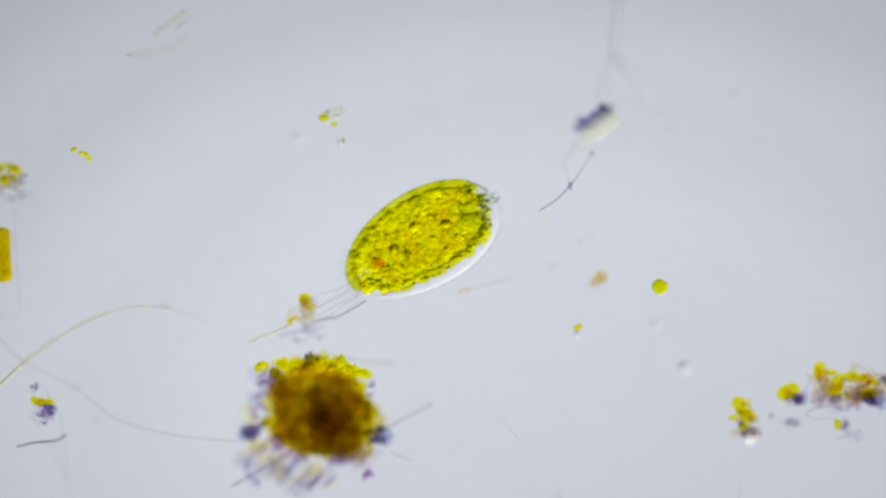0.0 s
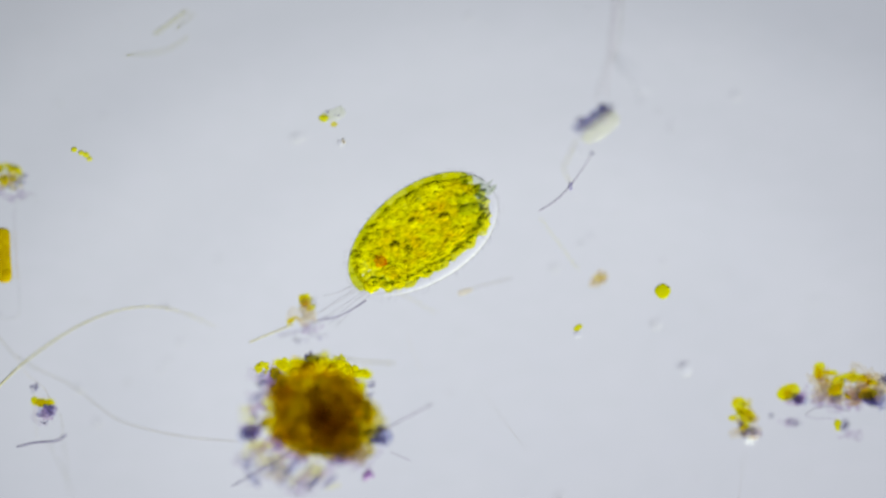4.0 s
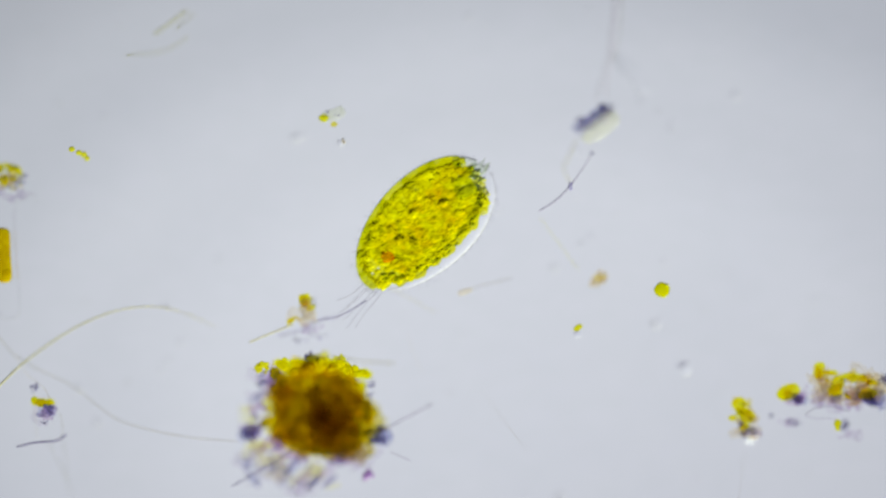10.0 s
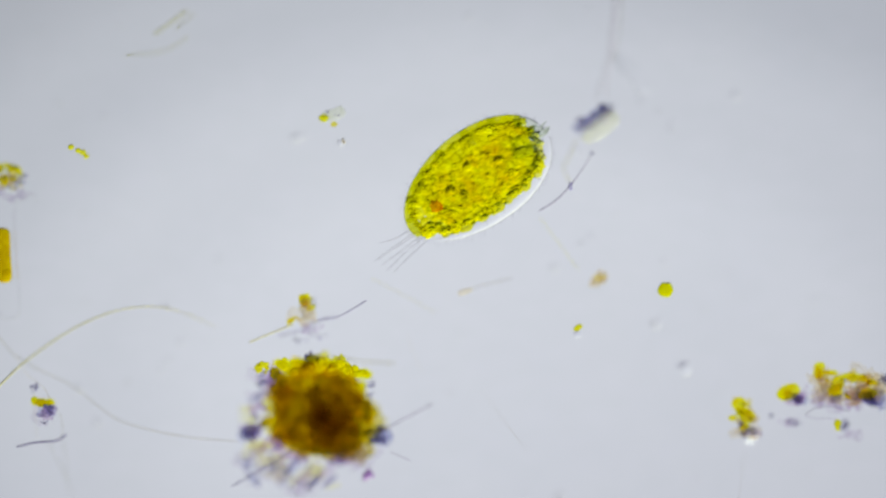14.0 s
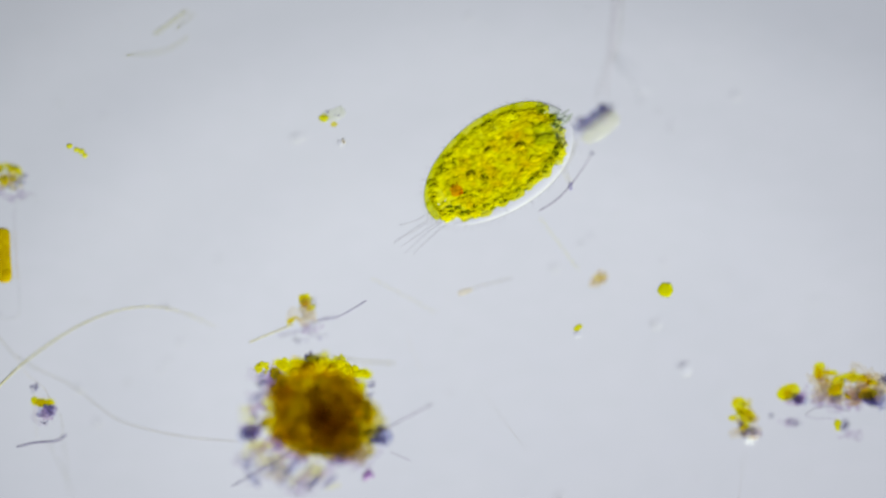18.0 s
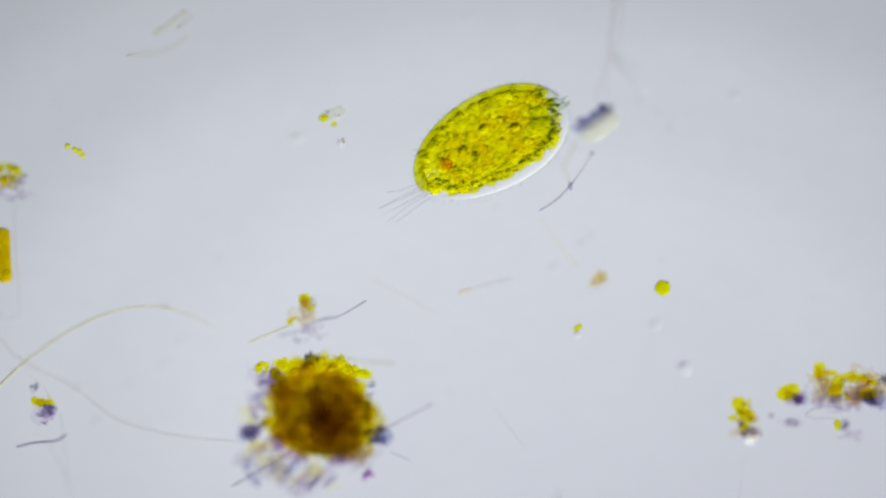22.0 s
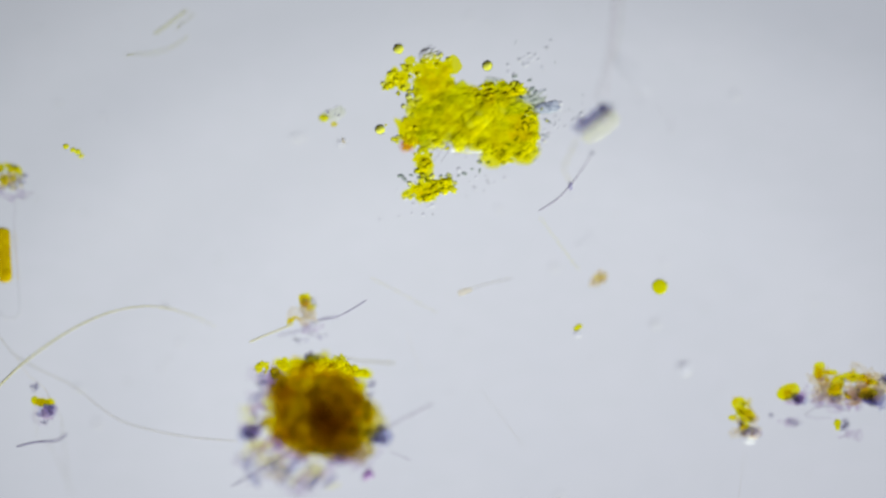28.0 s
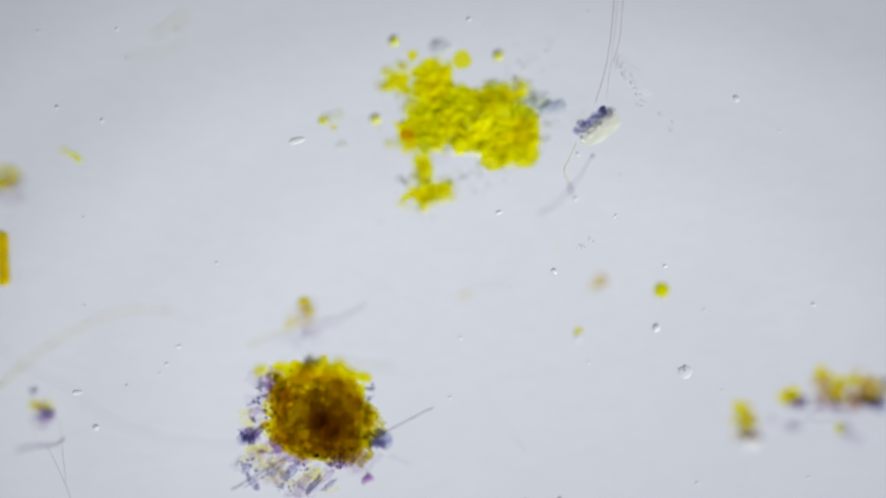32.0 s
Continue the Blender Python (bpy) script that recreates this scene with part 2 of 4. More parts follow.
def crumb_mesh(seed, freq=2.3, deep=0.7, flat=0.6):
    """A flat crumb with berry-like bumps parted by creases, of about unit radius."""
    bm = bmesh.new()
    bmesh.ops.create_icosphere(bm, subdivisions=4, radius=1.0)
    off = Vector((seed * 4.3, seed * 1.7, seed * 2.9))
    for v in bm.verts:
        n = v.co.normalized()
        near = noise.voronoi(Vector((n.x * 0.8, n.y * 1.25, n.z)) * freq + off)[0][0]
        d = 1.12 - deep * near ** 1.3 + 0.22 * noise.noise(n * 1.3 + off)
        v.co = Vector((n.x * d, n.y * d, n.z * d * flat))
    return mesh_of(bm, "crumb")


CRUMBS = [crumb_mesh(500 + i) for i in range(12)]
GRIT = [crumb_mesh(530 + i, 1.3, 0.9, 0.8) for i in range(8)]


def put(name, me, mat, parent=None, at=(0, 0, 0), size=1.0, turn=(0, 0, 0), label=""):
    """A mesh object with its own material; at, size and turn in its parent's space."""
    ob = new(name, me)
    ob.material_slots[0].link, ob.material_slots[0].material = "OBJECT", mat
    ob.location, ob.rotation_euler = at, turn
    ob.scale = (size, size, size) if isinstance(size, (int, float)) else size
    if parent:
        ob.parent = parent
    if label:
        ob["label"] = label
    return ob


def spin(r):
    return (r.uniform(-0.4, 0.4), r.uniform(-0.4, 0.4), r.uniform(0, 6.28))


def base(name, x, y, label, category, group="", z=0.0):
    ob = new(name)
    ob.location = P(x, y, z)
    ob.empty_display_size = 0.01
    return tagged(ob, label, category, group)


def fibre(name, pts, r, mat, label, category="fibre", r1=None, parent=None, group=""):
    """A thin tube through plan points (x, y, z); its origin at its first point."""
    pts = [(x, y, z * 1.2 if z > 0.03 else z) for x, y, z in pts]
    o = P(*pts[0])
    me = tube_mesh([P(*p) - o for p in pts], r * PX, (r if r1 is None else r1) * PX)
    if parent:
        return put(name, me, mat, parent, o - parent.location, 1.0, (0, 0, 0), label)
    return tagged(put(name, me, mat, None, o), label, category, group)


def grains(parent, name, spots, mat, meshes, r, label=""):
    """Grains of a heap: for each spot (x, y, z, half width, half height, how many, grain radius)."""
    made = []
    if meshes is SHARDS:           # crumbly matter: many small crumbs
        spots = [(x, y, z, w * 1.05, h * 1.05, round(n * 2.2), size * 0.66) for x, y, z, w, h, n, size in spots]
    for x, y, z, w, h, n, size in spots:
        z = z * 1.2 if z > 0.03 else z
        for _ in range(n):
            a, q = r.uniform(0, 6.283), math.sqrt(r.random())
            s = size * r.uniform(0.45, 1.4)
            zz = max(s * PX * 0.7, z + r.uniform(-0.5, 0.5) * min(w, h) * PX)
            at = P(x + w * q * math.cos(a), y + h * q * math.sin(a), zz)
            girth = (s * PX * r.uniform(0.8, 1.5), s * PX * r.uniform(0.55, 1.05), s * PX * r.uniform(0.6, 1.0))
            made.append(put(name, r.choice(meshes), mat, parent, at - parent.location, girth, spin(r), label))
    return made


# ---- setting ----
def plane(name, half, z, mat, kind, label):
    bm = bmesh.new()
    if z < 0:
        bmesh.ops.create_circle(bm, cap_ends=True, segments=96, radius=half)
    else:
        bmesh.ops.create_grid(bm, x_segments=4, y_segments=4, size=half)
    return tagged(put(name, mesh_of(bm, name), mat, None, (0, 0, z)), label, name.replace("_", " "), "", kind)


plane("ground", 4.0, 0.0, glass_matter(), "structure", "clear glass microscope slide under a film of water")
# unseen disc, added to darken the picture towards its edges
plane("condenser_glass", 3.0, -0.15, vignette_matter(), "structure", "unseen clear disc under the slide, tinted darker outwards as vignetting")
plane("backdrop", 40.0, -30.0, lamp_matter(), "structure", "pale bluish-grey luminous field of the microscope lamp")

# ---- the ciliate ----
LONG, WIDE, THICK = 148.0, 88.5, 42.0     # half axes in plan units
CELL_Z = 0.035
HEADING = 30.0
CELL_ROWS = [(0, 750, 426, 0), (0.5, 751, 426, -0.6), (1, 750, 429, 2.4), (1.5, 750, 427, 1.2), (2, 751, 426, -0.8), (3, 749, 423, -0.3),
             (3.5, 750, 419, 2.1), (5.5, 751, 413, 9), (6, 749, 412, 10.4), (7, 750, 412, 10.6), (8, 750, 412, 11.4), (9, 750, 407, 12.2),
             (9.5, 752, 402, 13.1), (10, 755, 397, 13.8), (10.5, 759, 390, 15.4), (11, 763, 382, 16.8), (11.5, 771, 373, 17.5), (12, 782, 362, 16.9),
             (12.5, 795, 352, 15), (13, 813, 341, 11.5), (13.5, 830, 327, 8.6), (14, 848, 317, 6.2), (14.5, 862, 310, 4.2), (15.5, 884, 298, 4),
             (16.5, 898, 290, 4.2), (17, 895, 292, 3.8), (17.5, 890, 293, 4.5), (18, 885, 291, 4.4), (18.5, 881, 287, 4.2), (19, 884, 283, 4.9),
             (19.5, 887, 278, 5.7), (20, 890, 275, 7.5), (20.5, 897, 269, 8.7), (21, 899, 269, 8.6), (21.5, 879, 279, 7.5), (22, 872, 253, -2),
             (22.5, 856, 247, -0.5), (23, 844, 240, -1), (23.5, 829, 236, -1), (24, 821, 233, -1), (25, 818, 235, -1), (32, 818, 235, -1)]
END = pose(*P(819, 236.5, CELL_Z), 0, 0, HEADING - 1.0)
END_INV = END.inverted()


def half_width(u):
    q = max(0.0, 1 - (u / LONG) ** 2)
    return WIDE * math.sqrt(q) * (1 + 0.06 * u / LONG)


def egg(w, inset):
    """The outline of the cell at the angle w, moved inwards; plan units."""
    out = Vector((math.cos(w) * WIDE, math.sin(w) * LONG, 0)).normalized()
    flank = 0.93 + 0.03 * math.cos(w) if math.sin(w) < 0 else 1.0
    return Vector((LONG * math.cos(w), flank * WIDE * (1 + 0.06 * math.cos(w)) * math.sin(w), 0)) - out * inset


def height(u, v):
    w = half_width(u)
    return THICK * math.sqrt(max(0.0, (1 - (u / LONG) ** 2) * (1 - (v / w) ** 2))) if w > 1 else 0.0


def from_start(x, y):
    """A place in the picture of the first moment, in the cell's own plan units (along, across)."""
    dx, dy, a = x - 750, 426 - y, radians(HEADING)
    return dx * math.cos(a) + dy * math.sin(a), -dx * math.sin(a) + dy * math.cos(a)


# where the spilled contents come to lie: x, y, half width, half height, turn
SPILL = [(803, 207, 86, 57, 0), (890, 226, 62, 57, -20), (775, 150, 38, 42, 0), (714, 136, 30, 15, 18), (697, 150, 15, 20, 0), (878, 165, 46, 20, 12), (935, 212, 24, 20, 0),
         (905, 270, 34, 22, 0), (722, 252, 28, 9, 0), (752, 286, 13, 30, 0), (764, 337, 46, 15, 14), (697, 222, 16, 7, 0)]


def spill_points(step, shrink, r, area=None):
    """An even scatter of places over the spilled area."""
    found = []
    y, row = 90.0, 0
    while y < 365:
        x = 660.0 + (row % 2) * step / 2
        while x < 1000:
            px, py = x + r.uniform(-0.5, 0.5) * step, y + r.uniform(-0.5, 0.5) * step
            for cx, cy, a, b, w in area or SPILL:
                c, s = math.cos(radians(w)), math.sin(radians(w))
                dx, dy = px - cx, cy - py
                if ((dx * c + dy * s) / (a * shrink)) ** 2 + ((-dx * s + dy * c) / (b * shrink)) ** 2 < 1:
                    found.append((px, py))
                    break
            x += step
        y += step * 0.866
        row += 1
    return found


def enough(count, step, shrink, z, r, area=None):
    """Evenly spread places over the spilled area, just enough for count pieces."""
    while True:
        found = spill_points(step, shrink, r, area)
        if len(found) >= count:
            break
        step *= 0.97
    while len(found) > count:
        found.pop(r.randrange(len(found)))
    return [local(x, y, z) for x, y in found]


def match(starts, ends, r):
    """Pairs each start with its own end, so that neighbours stay neighbours."""
    ends = list(ends)
    n = len(starts)
    cost = lambda i, j: (starts[i].x - ends[j].x) ** 2 + (starts[i].y - ends[j].y) ** 2
    to = list(range(n))
    for _ in range(n * 400):
        i, j = r.randrange(n), r.randrange(n)
        if cost(i, to[j]) + cost(j, to[i]) < cost(i, to[i]) + cost(j, to[j]):
            to[i], to[j] = to[j], to[i]
    return {i: ends[to[i]] for i in range(n)}


def inner(x, y):
    """How deep a place lies inside the spilled area: 0 at its rim, 1 well inside."""
    deep = 0.0
    for cx, cy, a, b, w in SPILL[:3]:
        deep = max(deep, 1 - math.hypot((x - cx) / a, (y - cy) / b))
    return min(1.0, deep * 2.2)


def burst_rows(a, b, turn, r, start=22.0, out=(0, 0, 0), late=0.0):
    """Rows of a piece that sits at a in the cell, and drifts to b while the cell bursts."""
    lag = r.uniform(-0.35, 0.35)
    if (END @ b).y < 141 * PX:     # the lower arm forms last
        late = 3.0
    e = Euler(turn)
    wob = Euler((turn[0] + r.uniform(-0.5, 0.5), turn[1] + r.uniform(-0.5, 0.5), turn[2] + r.uniform(-0.7, 0.7)))
    qa, qb = e.to_quaternion(), wob.to_quaternion()
    rows = [(0, Matrix.LocRotScale(a, qa, None)), (start + 0.2 + lag, Matrix.LocRotScale(a, qa, None))]
    for t, p in ((22.9, 0.13), (23.4, 0.24), (24.1, 0.42), (25.0, 0.64), (26.2, 0.85), (27.6, 1.0)):
        at = a.lerp(b, p)
        at.z = a.z + (b.z - a.z) * min(1.0, 1.4 * p)             # height changes ahead of the drift, so the middle blurs early in the camera's view
        rows.append((t + lag * 0.6 + late * (28 - t) / 5, Matrix.LocRotScale(at, qa.slerp(qb, p), None)))
    rows.append((30.2, Matrix.LocRotScale(b + Vector(out), qb, None)))
    sunk = b + Vector(out)
    sunk.z += (0.022 - CELL_Z * LAYER - sunk.z) * 0.12      # lowered slightly, so its blur fits the view at the last focus
    rows.append((31.3, Matrix.LocRotScale(sunk, qb, None)))
    rows.append((32, Matrix.LocRotScale(sunk, qb, None)))
    return rows


def local(x, y, z):
    """A place of the spilled heap in the cell's own space, after it has come to rest."""
    return END_INV @ P(x, y, z)


def build_ciliate():
    r = random.Random(11)
    cell = new("ciliate")
    cell.empty_display_size = 0.01
    tagged(cell, "egg-shaped ciliate packed with yellow-green algae, swimming, then bursting", "ciliate")
    MOVES.append((cell, [(t, pose(*P(x - 2, y + 2.5, CELL_Z), 0, 0, HEADING + w)) for t, x, y, w in CELL_ROWS]))

    # lobes of endoplasm
    places = []
    step, u = 36.0, -119.0
    while u < 112:
        w = half_width(u)
        lo, hi = -((0.71 + 0.04 * u / LONG) * w - 19), 0.96 * w - 25
        k = max(1, round((hi - lo) / step) + 1)
        for i in range(k):
            v = lo + (hi - lo) * (i / (k - 1) if k > 1 else 0.5)
            places.append((u + r.uniform(-3, 3), v + r.uniform(-3, 3) * (0 < i < k - 1)))
        u += 30.0
    starts = [Vector((u * PX, v * PX, 0)) for u, v in places]
    ends = enough(len(starts), 46, 0.84, 0.024, r, SPILL[:2] + [(778, 160, 28, 30, 0), (905, 262, 40, 26, -10)])
    pairs = match(starts, ends, r)
    for i, (u, v) in enumerate(places):
        a = starts[i] + Vector((0, 0, r.uniform(-6, 2) * PX))
        b = pairs[i] + Vector((0, 0, r.uniform(-6, 6) * PX))
        turn = (0, 0, r.uniform(0, 6.28))
        size = (24 if abs(u) < 90 else 20) * r.uniform(0.94, 1.06)
        ob = put("endoplasm_lobe", r.choice(PANCAKES), CORE, cell, a, size * PX, turn)
        MOVES.append((ob, burst_rows(a, b, turn, r)))

    # small lobes, that come to lie under the arms of the spill
    arms = [(708, 140, 26, 16, 15), (764, 335, 40, 13, 12), (752, 290, 12, 26, 0), (880, 165, 48, 16, 12), (770, 130, 34, 26, 0), (725, 230, 16, 26, 0), (925, 225, 26, 26, 0)]
    starts = [Vector((r.uniform(-90, 80) * PX, r.uniform(-38, 45) * PX, 0)) for _ in range(105)] + [egg(0.30 + 0.06 * i, 25) * PX for i in range(10)]
    pairs = match(starts, enough(115, 22, 1.0, 0.034, r, arms), r)
    for i, a in enumerate(starts):
        a, b, turn = a + Vector((0, 0, -10 * PX)), pairs[i], (0, 0, r.uniform(0, 6.28))
        ob = put("endoplasm_lobe", r.choice(NUGGETS), CORE, cell, a, (r.uniform(8, 15) * PX, r.uniform(6, 10) * PX, 5 * PX), turn)
        MOVES.append((ob, burst_rows(a, b, turn, r)))

    # algal granules
    places = []
    step, row, u = 13.3, 0, -128.0
    while u < 124:
        w = half_width(u)
        lo, hi = -(0.64 + 0.05 * u / LONG) * w + max(0, u - 100), 0.80 * w - max(0, u - 80) * 0.14
        k = max(1, int((hi - lo) / step))
        for i in range(k + 1):
            v = lo + (hi - lo) * (i + (0.4 if row % 2 else 0)) / (k + 0.4)
            places.append((u + r.uniform(-3.5, 3.5), v + r.uniform(-3, 3), 10.4))
        u += step * 0.9
        row += 1
    for i in range(44):
        w = 0.68 + 2.75 * i / 43
        p = egg(w, 15)
        places.append((p.x + r.uniform(-2, 2), p.y, 6.5))
    starts = [Vector((u * PX, v * PX, 0)) for u, v, _ in places]
    pairs = match(starts, enough(len(starts), 16, 1.0, 0.0365, r), r)
    for i, (u, v, size) in enumerate(places):
        up = height(u, v)
        a = starts[i] + Vector((0, 0, (0.5 * up + r.uniform(-3, 3)) * PX))
        g = END @ pairs[i]
        deep = inner(784 + g.x / PX, 441 - g.y / PX)
        b = pairs[i] + Vector((0, 0, r.uniform(-8, 8) * PX + (0.014 if deep < 0.06 else 0.004) - 0.028 * deep))
        rim = deep < 0.06
        turn = (r.uniform(-0.4, 0.4), r.uniform(-0.4, 0.4), radians(-34) + r.uniform(-0.6, 0.6))
        k = size * (r.uniform(0.38, 0.85) if rim else r.uniform(0.75, 1.3)) * PX
        ob = put("algal_granule", r.choice(CRUMBS + NUGGETS) if rim else r.choice(CRUMBS), RIM_GRANULE if rim else DEEP_GRANULE if deep > 0.3 else GRANULE, cell, a, (k * 1.22, k * 0.86, k), turn)
        drift = ((b - Vector((0, 0, b.z))) * (0.10 if rim else 0.03))
        MOVES.append((ob, burst_rows(a, b, turn, r, out=drift)))

    # small algae from the depth of the cell, that come to lie along the rim of the spill
    edge = [(760, 120, 46, 18, 20), (704, 145, 28, 24, 0), (735, 190, 20, 40, 0), (880, 160, 62, 16, 12), (765, 330, 44, 24, 10), (752, 285, 18, 34, 0), (715, 245, 26, 14, 0), (950, 215, 22, 26, 0), (915, 280, 34, 12, 0)]
    spots = [(u, v) for u, v, _ in places if abs(u) < 96 and -44 < v < 52]
    starts = [Vector((u * PX, v * PX, 0)) for u, v in (r.choice(spots) for _ in range(72))]
    pairs = match(starts, enough(72, 14, 1.0, 0.046, r, edge), r)
    for i, a in enumerate(starts):
        a = a + Vector((r.uniform(-4, 4) * PX, r.uniform(-4, 4) * PX, -8 * PX))
        b = pairs[i] + Vector((0, 0, r.uniform(-8, 8) * PX))
        turn = spin(r)
        k = r.uniform(2.8, 5.6) * PX
        ob = put("algal_granule", r.choice(LUMPS + GRIT + CRUMBS[:4]), EDGE_BEAD if i % 7 else STRAY, cell, a, (k * 1.1, k * 0.95, k), turn)
        MOVES.append((ob, burst_rows(a, b, turn, r, late=2.2)))

    # two stray granules, the orange vacuole, the clear bleb, the grey-blue mouth membrane
    def special(name, me, mat, size, start, stops, label, z0=10, z=0.048, turn=(0, 0, 0)):
        u, v = from_start(*start)
        a = Vector((u * PX, v * PX, z0 * PX))
        ob = put(name, me, mat, cell, a, size, turn, label)
        q = Euler(turn).to_quaternion()
        rows = [(0, Matrix.LocRotScale(a, q, None)), (22.3, Matrix.LocRotScale(a, q, None))]
        rows += [(t, Matrix.LocRotScale(local(x, y, z), q, None)) for t, x, y in stops]
        rows.append((31.3, Matrix.LocRotScale(local(stops[-1][1], stops[-1][2], z * 0.7), q, None)))
        MOVES.append((ob, rows + [(32, rows[-1][1])]))
        return ob

    special("algal_granule", BEADS[0], STRAY, 9.5 * PX, (735, 400), ((25, 718, 135), (27.5, 710, 92), (28.5, 706, 80), (30.5, 701, 67)), "", -14)
    special("algal_granule", BEADS[1], STRAY, 9.5 * PX, (790, 395), ((25, 845, 140), (27.5, 861, 121), (28.5, 870, 110), (30.5, 884, 93)), "", -14)
    special("algal_granule", BEADS[2], STRAY, 9 * PX, (700, 440), ((25, 683, 270), (27.5, 677, 236), (30.5, 668, 205)), "", -14)
    special("endoplasm_lobe", PANCAKES[3], CORE, 17 * PX, (770, 410), ((25, 803, 140), (27.5, 800, 118), (30.5, 821, 101)), "", -12, 0.04)
    special("endoplasm_lobe", NUGGETS[6], CORE, 9 * PX, (760, 420), ((25, 722, 150), (27.5, 725, 112), (30.5, 733, 93)), "", -12, 0.04)
    special("vacuole", NUGGETS[3], ORANGE, 10 * PX, (672, 463), ((23, 745, 300), (25, 735, 285), (27.5, 723, 262), (30.5, 724, 232)), "orange-red food vacuole", 14, 0.02)
    special("bleb", LUMPS[6], CLEAR, 18 * PX, (744, 362), ((23, 779, 168), (25, 755, 134), (27.5, 759, 108), (30.5, 783, 82)), "clear round bleb")
    special("mouth_membrane", LUMPS[2], clear_matter("membrane_blue", (0.86, 0.885, 0.92), (0.62, 0.66, 0.73), 1.05, 2.2, 0.6, 0.0016), (25 * PX, 11 * PX, 9 * PX), (836, 384), ((22.6, 955, 200), (25, 945, 204), (27.5, 966, 192), (30.5, 980, 183)), "grey-blue fringed membrane of the mouth", -9, 0.036, (0, 0, radians(-15)))

    special("membrane_film", SHARDS[7], PALE_CORTEX, (34 * PX, 13 * PX, 6 * PX), (850, 360), ((22.6, 930, 205), (25, 918, 205), (27.5, 930, 186), (30.5, 942, 182)), "grey-green torn membrane", -6, 0.033, (0, 0, radians(-8)))
    for i in range(16):            # glassy bubbles packed in the bleb
        w, q = i * 2.39996, 16 * math.sqrt(i / 16)
        dx, dy = q * math.cos(w), 0.8 * q * math.sin(w)
        special("bleb_bubble", BEADS[i % 4], GLINT, r.uniform(3.2, 5.2) * PX, (744 + dx * 0.6, 362 + dy * 0.6),
                ((23, 779 + dx * 0.7, 168 + dy * 0.7), (25, 755 + dx, 134 + dy), (27.5, 762 + dx, 102 + dy), (30.5, 783 + dx, 80 + dy)), "", -10)

    # dark flecks along the inner edge of the clear fringe and mottling at the front end
    for i in range(42):
        w = -2.75 + 2.85 * i / 35 if i < 36 else r.uniform(0.0, 0.75)
        p = egg(w + r.uniform(-0.03, 0.03), r.uniform(20, 32) if i < 36 else r.uniform(7, 24))
        a = Vector((p.x * PX, p.y * PX, r.uniform(4, 10) * PX))
        g = END @ a
        far = r.uniform(1.0, 1.22)
        b = END_INV @ Vector((g.x * far + (1 - far) * END.translation.x, g.y * far + (1 - far) * END.translation.y, r.uniform(0.055, 0.07)))
        turn = (0, 0, radians(-20) + r.uniform(-0.5, 0.5))
        k = r.uniform(1.6, 3.2) * PX
        ob = put("fleck", r.choice(SHARDS), FLECK, cell, a, (k * 1.7, k, k), turn)
        MOVES.append((ob, burst_rows(a, b, turn, r)))

    # grey-blue fibrils round the mouth
    for i in range(9):
        u, v = from_start(848 + 18 * r.random(), 345 + 75 * i / 9)
        a = Vector((u * PX, v * PX, r.uniform(0, 12) * PX))
        b = local(915 + 60 * r.random(), 160 + 120 * i / 9, 0.034)
        turn = (0, 0, radians(-28 + r.uniform(-20, 20)))
        ob = put("mouth_fibril", SHARDS[i % 8], ORAL, cell, a, (8 * PX, 2.4 * PX, 3 * PX), turn)
        MOVES.append((ob, burst_rows(a, b, turn, r)))

    # clear beads from under the pellicle
    for i in range(110):
        w = r.uniform(-2.7, 0.5)
        u = LONG * 0.8 * math.cos(w)
        v = half_width(u) * 0.6 * (1 if math.sin(w) > 0 else -1)
        a = Vector((u * PX, v * PX, -8 * PX))
        g = END @ a
        far = r.uniform(1.2, 1.75)
        b = END_INV @ Vector((g.x * far + (1 - far) * END.translation.x + r.uniform(-28, 28) * PX, g.y * far + (1 - far) * END.translation.y + r.uniform(-22, 22) * PX, r.uniform(0.045, 0.07)))
        ob = put("clear_bead", r.choice(BEADS + SHARDS[:4]), CLEAR, cell, a, r.uniform(1.4, 4.2) * PX, (0, 0, 0))
        MOVES.append((ob, burst_rows(a, b, (0, 0, 0), r)))

    # staves of the olive cortex along the back, and of the hyaline pellicle all round, each with its cilia
    def stave(name, w0, w1, thick, mat, fold, z, start, late=0.0, rim=0.0, taper=9.0):
        mid = egg((w0 + w1) / 2, 8) * PX
        pts = []
        for k in range(11):
            w = w0 + (w1 - w0) * k / 10
            pts.append(egg(w, thick(w) - rim) * PX - mid)
        ob = put(name, tube_mesh(pts, thick(w0) * PX, thick(w1) * PX, 12, 4, taper, lambda q: thick(w0 + (w1 - w0) * q) * PX), mat, cell, mid + Vector((0, 0, z)))
        g = P(825 + r.uniform(-18, 18), 215 + r.uniform(-12, 12), 0.012) + (END.to_3x3() @ mid) * fold
        MOVES.append((ob, burst_rows(ob.location.copy(), END_INV @ Vector((g.x, g.y, 0.052)), (0, 0, 0), r, start, late=late)))
        return ob, mid

    stave("cortex", 0.18, 0.64, lambda w: 11.0, PALE_CORTEX, 0.7, -2 * PX, 22.2, 0.0, 1.0)
    # olive tint carries the dark relief outline on this upper-left side
    for i in range(7):
        stave("cortex", 0.58 + 0.395 * i - 0.06, 0.58 + 0.395 * (i + 1) + 0.06, lambda w: 9.5, CORTEX, 0.5, -2 * PX, 22.2, 0.0, 1.5)
    count = 7
